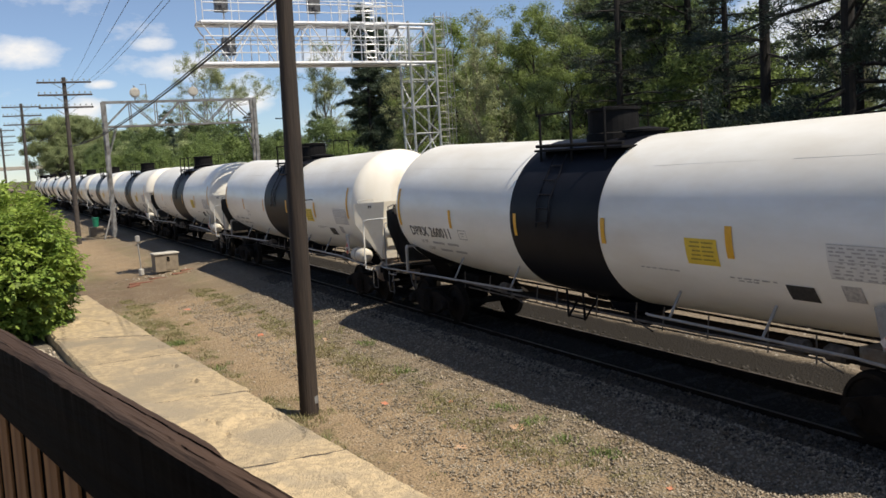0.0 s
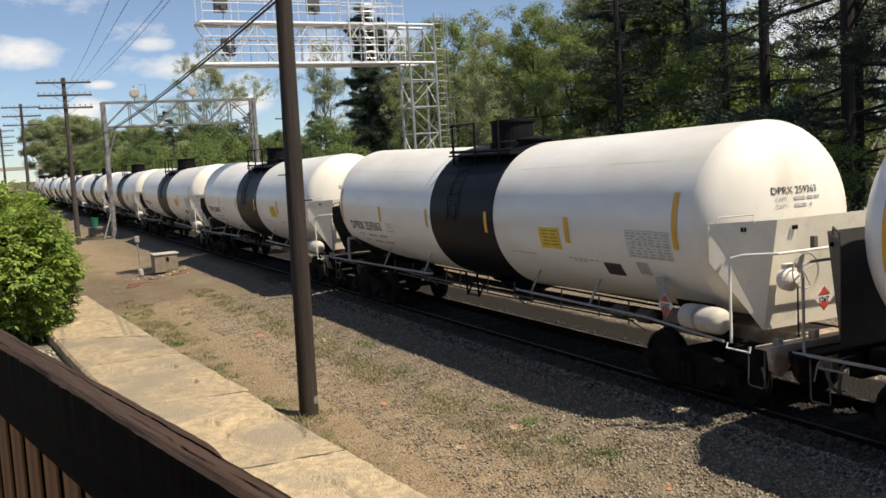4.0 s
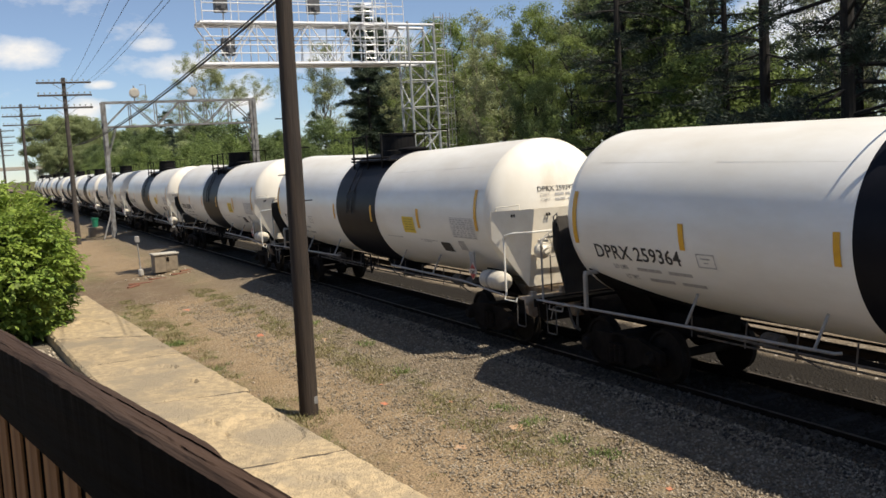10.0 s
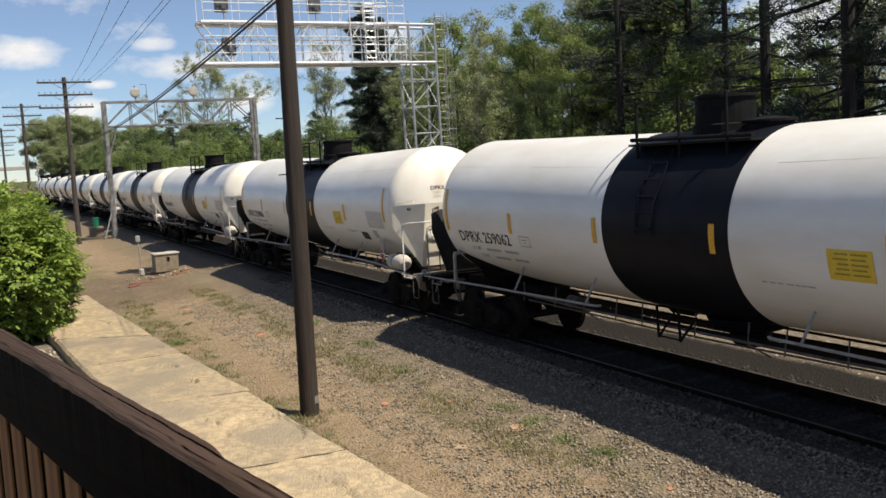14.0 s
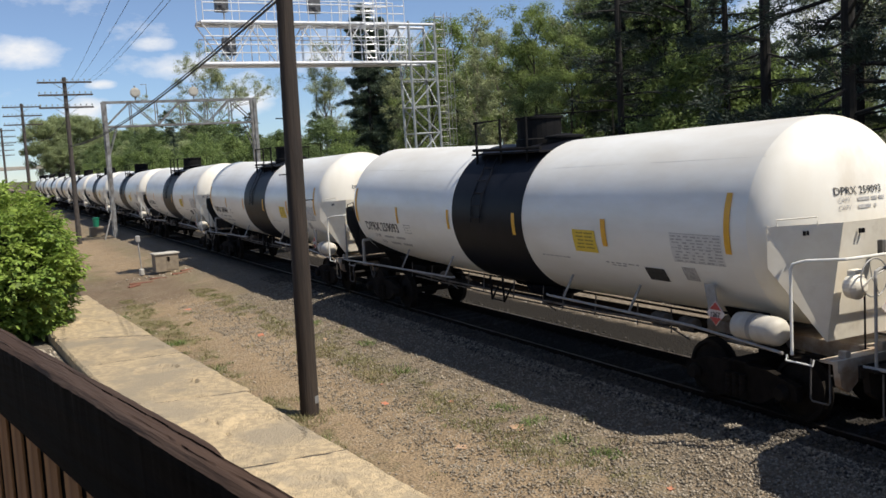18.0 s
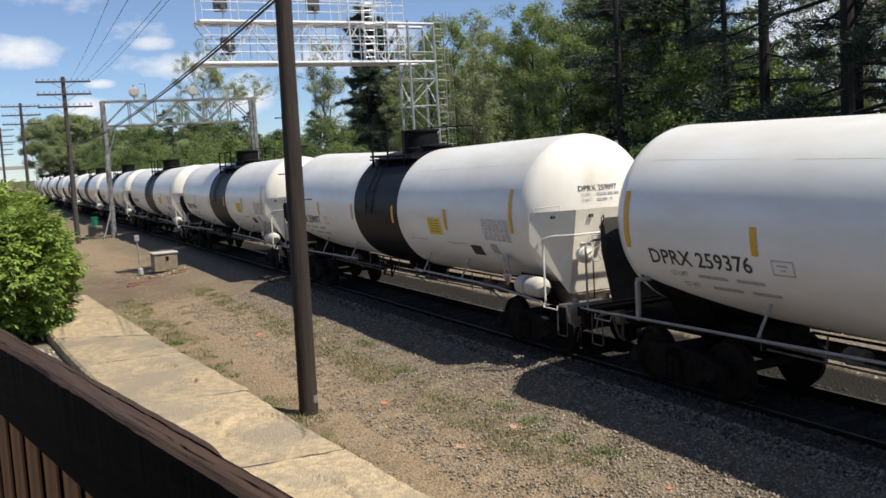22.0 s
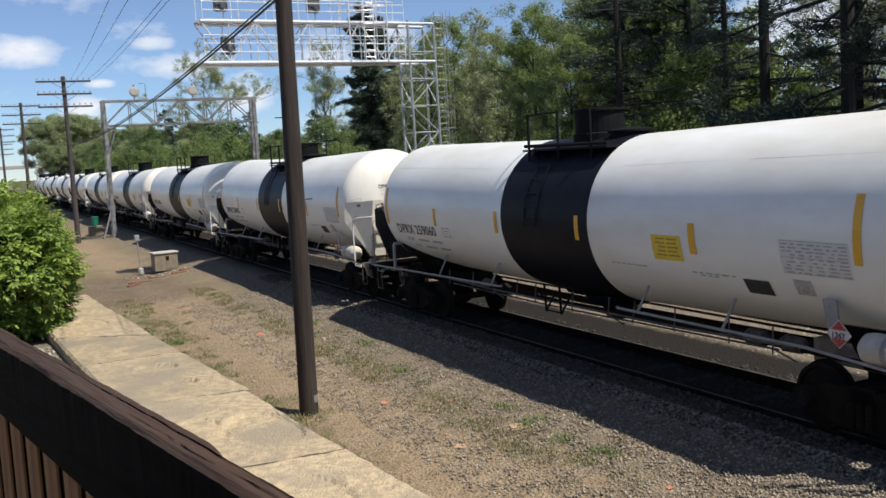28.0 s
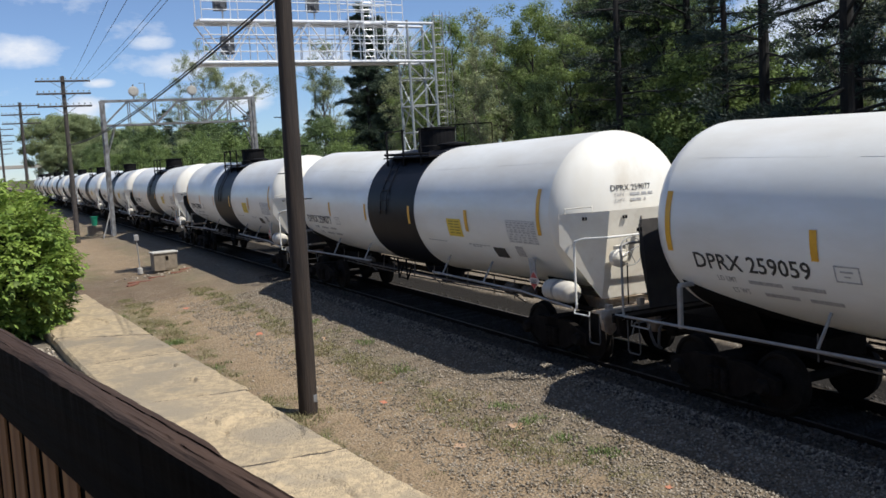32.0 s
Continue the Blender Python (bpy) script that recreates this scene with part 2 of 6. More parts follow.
M_HEDGE = mat("hedge_leaf", (0.27, 0.35, 0.068), (0.145, 0.225, 0.042), 2.0, 0.55, island=0.42, sheer=0.35, spec=0.3)
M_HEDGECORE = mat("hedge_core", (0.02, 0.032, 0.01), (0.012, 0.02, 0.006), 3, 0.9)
M_GRASS = mat("weed_grass", (0.17, 0.18, 0.065), (0.26, 0.22, 0.11), 1.2, 0.8, island=0.35, sheer=0.25)
M_BALLAST = mat("ballast_stone", (0.30, 0.254, 0.19), (0.185, 0.156, 0.117), 5, 0.9, island=0.55)
# ballast colour with the shade beside the train painted in
M_SHADESTONE = mat("shaded_ballast_stone", (0.10, 0.085, 0.067), (0.052, 0.044, 0.035), 5, 0.9, island=0.6)
M_PALESTONE = mat("far_ballast_stone", (0.25, 0.22, 0.18), (0.12, 0.104, 0.085), 5, 0.9, island=0.65)
# oily stones, darkened further for the shade between the rails
M_OILSHADESTONE = mat("oil_shade_stone", (0.034, 0.028, 0.022), (0.020, 0.017, 0.0135), 5, 0.9, island=0.4)
M_PAINTMARK = mat("marking_orange", (0.60, 0.17, 0.085), (0.36, 0.20, 0.12), 25, 0.85)
M_OLDPAINT = mat("marking_faded", (0.52, 0.32, 0.19), (0.34, 0.235, 0.145), 25, 0.85)
M_TUFT = mat("tuft_green", (0.13, 0.20, 0.05), (0.19, 0.22, 0.08), 4, 0.75, island=0.35, sheer=0.3)
M_PANEL = mat("far_wall", (0.35, 0.28, 0.22), (0.28, 0.22, 0.18), 0.5, 0.9)
M_FARROOF = mat("far_roof", (0.55, 0.55, 0.55), (0.45, 0.45, 0.45), 0.5, 0.9)


def ground_material():
    """Dirt, thin grass and ballast by the distance from the track's centre line, broken up by noise."""
    m = bpy.data.materials.new("ground")
    m.use_nodes = True
    t = m.node_tree
    b = t.nodes["Principled BSDF"]
    b.inputs["Roughness"].default_value = 0.95
    b.inputs["Specular IOR Level"].default_value = 0.2
    tc = t.nodes.new("ShaderNodeTexCoord")

    def noise_of(size, detail=8.0, rough=0.65):
        n = t.nodes.new("ShaderNodeTexNoise")
        n.inputs["Scale"].default_value, n.inputs["Detail"].default_value, n.inputs["Roughness"].default_value = size, detail, rough
        t.links.new(tc.outputs["Object"], n.inputs["Vector"])
        return n.outputs["Fac"]

    def span(value, lo, hi, a=0.0, c=1.0):
        n = t.nodes.new("ShaderNodeMapRange")
        for key, v in (("From Min", lo), ("From Max", hi), ("To Min", a), ("To Max", c)):
            n.inputs[key].default_value = v
        t.links.new(value, n.inputs["Value"])
        return n.outputs["Result"]

    def maths(op, a, c):
        n = t.nodes.new("ShaderNodeMath")
        n.operation = op
        for i, v in enumerate((a, c)):
            if isinstance(v, float):
                n.inputs[i].default_value = v
            else:
                t.links.new(v, n.inputs[i])
        return n.outputs["Value"]

    def mix(fac, a, c):
        n = t.nodes.new("ShaderNodeMixRGB")
        t.links.new(fac, n.inputs["Fac"])
        for key, v in (("Color1", a), ("Color2", c)):
            if isinstance(v, tuple):
                n.inputs[key].default_value = (*v, 1)
            else:
                t.links.new(v, n.inputs[key])
        return n.outputs["Color"]

    sep = t.nodes.new("ShaderNodeSeparateXYZ")
    t.links.new(tc.outputs["Object"], sep.inputs["Vector"])
    big, mid, fine = noise_of(0.35), noise_of(1.6), noise_of(22.0, 3.0)
    cell = t.nodes.new("ShaderNodeTexVoronoi")
    cell.inputs["Scale"].default_value = 20.0
    t.links.new(tc.outputs["Object"], cell.inputs["Vector"])
    cellgrey = t.nodes.new("ShaderNodeRGBToBW")
    t.links.new(cell.outputs["Color"], cellgrey.inputs["Color"])
    x = maths("ADD", sep.outputs["X"], maths("MULTIPLY", maths("SUBTRACT", noise_of(2.6), 0.5), 3.0))
    dirt = mix(span(mid, 0.35, 0.65), (0.285, 0.203, 0.12), (0.21, 0.15, 0.092))
    dirt = mix(span(big, 0.48, 0.66), dirt, (0.345, 0.25, 0.145))
    dirt = mix(span(fine, 0.5, 0.72), dirt, (0.145, 0.105, 0.064))
    green = mix(span(fine, 0.35, 0.65), (0.125, 0.13, 0.05), (0.20, 0.17, 0.08))
    # a worn bare way between two strips of thin grass
    worn = maths("MULTIPLY", span(x, -6.3, -5.7), span(x, -3.9, -4.6))
    dirt = mix(maths("MULTIPLY", worn, 0.7), dirt, mix(span(noise_of(5.0), 0.35, 0.65), (0.36, 0.265, 0.16), (0.27, 0.195, 0.118)))
    strips = maths("ADD", maths("MULTIPLY", span(x, -7.6, -7.0), span(x, -5.7, -6.3)), maths("MULTIPLY", span(x, -4.1, -3.6), span(x, -2.6, -3.1)))
    patches = maths("MULTIPLY", span(noise_of(0.9), 0.44, 0.58), strips)
    dirt = mix(maths("MULTIPLY", patches, 0.75), dirt, green)
    # dark turned soil round the cabinet
    soil = maths("MULTIPLY", maths("MULTIPLY", span(maths("ADD", sep.outputs["Y"], maths("MULTIPLY", mid, 5.0)), 35.0, 37.5), span(sep.outputs["Y"], 46.0, 43.0)), span(x, -3.4, -4.2))
    dirt = mix(maths("MULTIPLY", soil, 0.75), dirt, mix(span(fine, 0.3, 0.7), (0.165, 0.115, 0.075), (0.10, 0.075, 0.052)))
    stone = mix(span(cellgrey.outputs["Val"], 0.2, 0.8), (0.10, 0.083, 0.062), (0.27, 0.222, 0.162))
    stone = mix(span(mid, 0.42, 0.72), stone, (0.205, 0.16, 0.112))
    # grit: small pale and dark bits strewn over the dirt
    bits = t.nodes.new("ShaderNodeTexVoronoi")
    bits.inputs["Scale"].default_value = 34.0
    t.links.new(tc.outputs["Object"], bits.inputs["Vector"])
    bitgrey = t.nodes.new("ShaderNodeRGBToBW")
    t.links.new(bits.outputs["Color"], bitgrey.inputs["Color"])
    strewn = maths("MULTIPLY", span(bitgrey.outputs["Val"], 0.62, 0.72), span(noise_of(1.1), 0.38, 0.6))
    dirt = mix(maths("MULTIPLY", strewn, 0.6), dirt, (0.36, 0.30, 0.215))
    dirt = mix(maths("MULTIPLY", span(bitgrey.outputs["Val"], 0.34, 0.26), 0.5), dirt, (0.10, 0.078, 0.055))
    near = mix(span(x, -4.4, -1.8), dirt, stone)
    # oil on the near track's bed, with the train's shade painted into the colour
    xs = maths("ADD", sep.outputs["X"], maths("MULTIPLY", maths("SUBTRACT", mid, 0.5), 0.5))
    oil_and_shade = maths("MULTIPLY", span(xs, -1.75, -0.85), span(xs, 2.75, 2.40))
    near = mix(oil_and_shade, near, mix(span(fine, 0.3, 0.7), (0.013, 0.011, 0.009), (0.025, 0.021, 0.0165)))
    # the woods' floor beyond the far track
    wood = mix(span(mid, 0.35, 0.65), (0.085, 0.09, 0.04), (0.11, 0.09, 0.06))
    full = mix(span(x, 7.0, 9.0), near, wood)
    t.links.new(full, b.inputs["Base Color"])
    u = t.nodes.new("ShaderNodeBump")
    u.inputs["Strength"].default_value, u.inputs["Distance"].default_value = 0.9, 0.05
    h = maths("ADD", maths("MULTIPLY", fine, 0.6), maths("MULTIPLY", cell.outputs["Distance"], 0.8))
    t.links.new(h, u.inputs["Height"])
    t.links.new(u.outputs["Normal"], b.inputs["Normal"])
    return m


M_GROUND = ground_material()


# ---- building helpers ----
def part(name, bm, material, parent, label="", smooth=False):
    """Links a bmesh, or a ready mesh, as one object under a thing or a part."""
    if isinstance(bm, bmesh.types.BMesh):
        me = bpy.data.meshes.new(name)
        bm.to_mesh(me)
        bm.free()
    else:
        me = bm
    if smooth:
        me.polygons.foreach_set("use_smooth", [True] * len(me.polygons))
    if material and not me.materials:
        me.materials.append(material)
    ob = new(name, me)
    ob.parent = parent
    if label:
        ob["label"] = label
    return ob


def thing(name, at, label, category, group="", kind=""):
    ob = new(name)
    ob.empty_display_size = 0.3
    ob.matrix_world = at
    return tagged(ob, label, category, group, kind)


def B():
    return bmesh.new()


def box(bm, x0, x1, y0, y1, z0, z1, bevel=0.0):
    v = [bm.verts.new(p) for p in ((x0, y0, z0), (x1, y0, z0), (x1, y1, z0), (x0, y1, z0), (x0, y0, z1), (x1, y0, z1), (x1, y1, z1), (x0, y1, z1))]
    f = [bm.faces.new([v[i] for i in q]) for q in ((3, 2, 1, 0), (4, 5, 6, 7), (0, 1, 5, 4), (1, 2, 6, 5), (2, 3, 7, 6), (3, 0, 4, 7))]
    if bevel:
        edges = list({e for face in f for e in face.edges})
        bmesh.ops.bevel(bm, geom=edges, offset=bevel, segments=2, affect="EDGES", profile=0.5)
    return bm


def tube(bm, p, q, r, n=8, r2=None):
    p, q = Vector(p), Vector(q)
    d = q - p
    if d.length < 1e-6:
        return bm
    a = d.orthogonal().normalized()
    c = d.normalized().cross(a)
    rings = []
    for centre, rad in ((p, r), (q, r if r2 is None else r2)):
        rings.append([bm.verts.new(centre + rad * (math.cos(k * math.tau / n) * a + math.sin(k * math.tau / n) * c)) for k in range(n)])
    for k in range(n):
        bm.faces.new((rings[0][k], rings[0][(k + 1) % n], rings[1][(k + 1) % n], rings[1][k]))
    bm.faces.new(rings[0][::-1])
    bm.faces.new(rings[1])
    return bm


def rope(bm, points, r, n=6):
    """One bent round bar through all the points."""
    pts = [Vector(p) for p in points]
    rings = []
    side = None
    for k, p in enumerate(pts):
        d = (pts[min(k + 1, len(pts) - 1)] - pts[max(k - 1, 0)]).normalized()
        side = d.orthogonal().normalized() if side is None else (side - d * side.dot(d)).normalized()
        other = d.cross(side)
        rings.append([bm.verts.new(p + r * (math.cos(i * math.tau / n) * side + math.sin(i * math.tau / n) * other)) for i in range(n)])
    for a, c in zip(rings, rings[1:]):
        for i in range(n):
            bm.faces.new((a[i], a[(i + 1) % n], c[(i + 1) % n], c[i]))
    bm.faces.new(rings[0][::-1])
    bm.faces.new(rings[-1])
    return bm


def slab(bm, outline, depth):
    """A plate: a flat outline of points pushed by the vector depth."""
    depth = Vector(depth)
    a = [bm.verts.new(p) for p in outline]
    c = [bm.verts.new(Vector(p) + depth) for p in outline]
    n = len(a)
    bm.faces.new(a)
    bm.faces.new(c[::-1])
    for k in range(n):
        bm.faces.new((a[k], c[k], c[(k + 1) % n], a[(k + 1) % n]))
    bmesh.ops.recalc_face_normals(bm, faces=bm.faces)
    return bm


def lathe(bm, profile, centre, axis="y", n=32, caps=True):
    """Turns a profile of (radius, along) round an axis through centre."""
    rings = []
    for r, s in profile:
        ring = []
        for k in range(n):
            u, w = r * math.cos(k * math.tau / n), r * math.sin(k * math.tau / n)
            off = {"x": (s, u, w), "y": (u, s, w), "z": (u, w, s)}[axis]
            ring.append(bm.verts.new(Vector(centre) + Vector(off)))
        rings.append(ring)
    for a, c in zip(rings, rings[1:]):
        for k in range(n):
            bm.faces.new((a[k], a[(k + 1) % n], c[(k + 1) % n], c[k]))
    if caps:
        bm.faces.new(rings[0][::-1])
        bm.faces.new(rings[-1])
    bmesh.ops.recalc_face_normals(bm, faces=bm.faces)
    return bm


def words(text, size, depth=0.002, bold=0.0, space=1.0):
    """A mesh of lettering in the built-in font, left-aligned from the origin, in the x-y plane."""
    c = bpy.data.curves.new("lettering", "FONT")
    c.body, c.size, c.extrude, c.offset, c.space_character, c.resolution_u = text, size, depth, bold, space, 2
    o = bpy.data.objects.new("lettering", c)
    me = bpy.data.meshes.new_from_object(o)
    bpy.data.objects.remove(o)
    return me


def soup(name, verts, faces, material):
    """One mesh from numpy arrays of corners and quads."""
    me = bpy.data.meshes.new(name)
    verts, faces = np.asarray(verts, np.float32), np.asarray(faces, np.int32)
    k = faces.shape[1]
    me.vertices.add(len(verts))
    me.vertices.foreach_set("co", verts.ravel())
    me.loops.add(faces.size)
    me.loops.foreach_set("vertex_index", faces.ravel())
    me.polygons.add(len(faces))
    me.polygons.foreach_set("loop_start", np.arange(0, faces.size, k, dtype=np.int32))
    me.update(calc_edges=True)
    me.materials.append(material)
    return me


# ---- the ground and the tracks ----
def lump(x, y, z, seed=0.0):
    return noise.fractal(Vector((x, y, z + seed)), 0.8, 2.0, 4)


PROFILE = ((-3000, -0.55), (-9.4, -0.62), (-7.0, -0.60), (-5.0, -0.55), (-3.8, -0.47), (-3.0, -0.40), (-2.3, -0.27), (-1.6, -0.13), (-1.1, -0.075), (-0.86, -0.07), (-0.80, -0.172), (1.6, -0.172), (1.9, -0.2), (2.7, -0.16),
           (6.0, -0.16), (7.4, -0.45), (9.0, -0.5), (14.0, -0.2), (30.0, 0.2), (60.0, 0.4), (3000, 0.4))


def ground_z(x):
    for (a, za), (c, zc) in zip(PROFILE, PROFILE[1:]):
        if a <= x <= c:
            return za + (zc - za) * (x - a) / (c - a)
    return 0.0


def build_ground():
    xs = [-3000, -1200, -400, -150, -60, -30, -18, -12] + [-9.6 + 0.16 * k for k in range(54)] + [-0.96, -0.86, -0.80, -0.4, 0.5, 1.6, 1.9, 2.5, 4, 5.5, 6, 6.5, 7, 7.4, 8, 9, 11, 14, 20, 30, 60, 150, 400, 1200, 3000]
    ys = [-3000, -800, -200, -60, -20, -8, 0, 3, 5] + [6.5 + 0.2 * k for k in range(150)] + [38 + k for k in range(60)] + [100, 110, 125, 150, 200, 300, 450, 700, 1200, 3000]
    verts = []
    for y in ys:
        for x in xs:
            rough = 1.0 if -9.7 < x < -0.9 and 0 < y < 100 else 0.0
            soft = min(1.0, max(0.15, (-1.6 - x) / 1.5)) if x < -1.6 else 0.15
            z = ground_z(x) + rough * soft * (0.07 * lump(x * 0.5, y * 0.5, 0) + 0.03 * lump(x * 2.2, y * 2.2, 5))
            verts.append((x, y, z))
    nx = len(xs)
    faces = [(j * nx + i, j * nx + i + 1, (j + 1) * nx + i + 1, (j + 1) * nx + i) for j in range(len(ys) - 1) for i in range(nx - 1)]
    me = soup("ground", verts, faces, M_GROUND)
    me.polygons.foreach_set("use_smooth", [True] * len(me.polygons))
    return tagged(new("ground", me), "dry brown dirt and grey gravel beside the tracks", "ground", kind="structure")


ground = build_ground()

def bend(y):
    """How far the line has swung towards the woods at y."""
    return max(0.0, y - 160.0) ** 2 / 1800.0


RAIL_SHAPE = ((-0.037, 0.0), (0.037, 0.0), (0.037, -0.035), (0.009, -0.05), (0.009, -0.14), (0.07, -0.155), (0.07, -0.17), (-0.07, -0.17), (-0.07, -0.155), (-0.009, -0.14), (-0.009, -0.05), (-0.037, -0.035))


def build_track(centre, label):
    t = thing("track", pose(centre, 0, 0), label, "railway track", "railway tracks", "structure")
    for side in (-0.755, 0.755):
        bm = B()
        n = len(RAIL_SHAPE)
        rows = [[bm.verts.new((side + bend(y) + x, y, z)) for x, z in RAIL_SHAPE] for y in [-60] + [160 + 20 * k for k in range(22)]]
        for a, c in zip(rows, rows[1:]):
            for k in range(n):
                bm.faces.new((a[k], c[k], c[(k + 1) % n], a[(k + 1) % n]))
        rail = part("rail", bm, M_RAIL, t, "rusty steel rail")
        bm = B()
        box(bm, side - 0.03, side + 0.03, -60, 160, 0.0005, 0.003)
        part("railhead", bm, M_RAILTOP, rail, "polished running surface")
    me = None
    for k in range(130):
        if me is None:
            bm = B()
            box(bm, -1.3, 1.3, -0.115, 0.115, -0.36, -0.17, 0.012)
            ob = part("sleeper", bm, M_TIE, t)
            me = ob.data
        else:
            ob = part("sleeper", me, None, t)
        ob.location = (random.uniform(-0.04, 0.04), 1.0 + 0.53 * k, random.uniform(-0.012, 0.004))
    bm = B()
    for k in range(850):
        y = 1.0 + 0.53 * (130 + k)
        box(bm, bend(y) - 1.3, bend(y) + 1.3, y - 0.115, y + 0.115, -0.36, -0.175)
    tagged(part("far_sleepers", bm, M_TIE, t), kind="stuff")
    return t


def pebbles(name, count, spots, size, material, label, category, seed):
    """Many small angular stones as one object; spots gives x, y, z for a random source."""
    rnd = random.Random(seed)
    base = np.array([(1, 0, 0), (0, 1, 0), (-1, 0, 0), (0, -1, 0), (0, 0, 0.8), (0, 0, -0.6)], np.float32)
    tri = np.array([(0, 1, 4), (1, 2, 4), (2, 3, 4), (3, 0, 4), (1, 0, 5), (2, 1, 5), (3, 2, 5), (0, 3, 5)], np.int32)
    rs = np.random.RandomState(seed)
    verts, faces = [], []
    for k in range(count):
        x, y, z = spots(rnd)
        s = size * (0.45 + 1.5 * rnd.random() ** 2.2)
        turn = rnd.uniform(0, math.tau)
        ca, sa = math.cos(turn), math.sin(turn)
        v = base * rs.uniform(0.55, 1.25, (6, 3)) * s
        w = np.stack([v[:, 0] * ca - v[:, 1] * sa + x, v[:, 0] * sa + v[:, 1] * ca + y, v[:, 2] + z], 1)
        verts.append(w)
        faces.append(tri + 6 * k)
    me = soup(name, np.concatenate(verts), np.concatenate(faces), material)
    return tagged(new(name, me), label, category, kind="stuff")


def grass(name, count, spots, height, material, label, category, seed, blades=9):
    rnd = random.Random(seed)
    verts, faces = [], []
    for k in range(count):
        x, y, z = spots(rnd)
        for j in range(blades):
            a = rnd.uniform(0, math.tau)
            h = height * rnd.uniform(0.4, 1.2)
            bx, by = x + rnd.gauss(0, 0.07), y + rnd.gauss(0, 0.07)
            dx, dy = math.cos(a), math.sin(a)
            lean = h * rnd.uniform(0.3, 1.0)
            w = 0.007 * rnd.uniform(0.7, 1.6)
            i = len(verts)
            verts += [(bx - dy * w, by + dx * w, z), (bx + dy * w, by - dx * w, z), (bx + dx * lean + dy * w * 0.3, by + dy * lean - dx * w * 0.3, z + h), (bx + dx * lean - dy * w * 0.3, by + dy * lean + dx * w * 0.3, z + h)]
            faces.append((i, i + 1, i + 2, i + 3))
    return tagged(new(name, soup(name, verts, faces, material)), label, category, kind="stuff")


# ---- the retaining wall, the planting bed and the deck rail ----
def wall_right(y):
    return -9.04 - 0.062 * (y - 4.2)


def wall_left(y):
    return -10.07 - 0.056 * (y - 5.3)


SCOURS = ((-9.72, 8.48, 0.19, 0.20, 0.014), (-9.64, 7.74, 0.15, 0.15, 0.015), (-9.68, 9.62, 0.24, 0.20, 0.010), (-9.42, 6.02, 0.26, 0.46, 0.016), (-9.78, 6.25, 0.16, 0.30, 0.010), (-9.55, 4.6, 0.2, 0.35, 0.012), (-9.95, 11.6, 0.2, 0.4, 0.010))


def scour(x, y):
    """Shallow weathered dishes in the slabs, each with a thin raised lip on one side."""
    z = 0.0
    for cx, cy, rx, ry, deep in SCOURS:
        u, v = (x - cx) / rx, (y - cy) / ry
        d = math.hypot(u, v) * (1 + 0.10 * lump(u * 0.8 + cx, v * 0.8, cy))
        if d < 1.25:
            z -= 1.5 * deep * min(1.0, max(0.0, (1.0 - d) / 0.10))
            z += 0.009 * max(0.0, 1 - abs(d - 1.06) / 0.16) * max(0.0, math.sin(math.atan2(v, u) * 1.0 + cy))
    return z


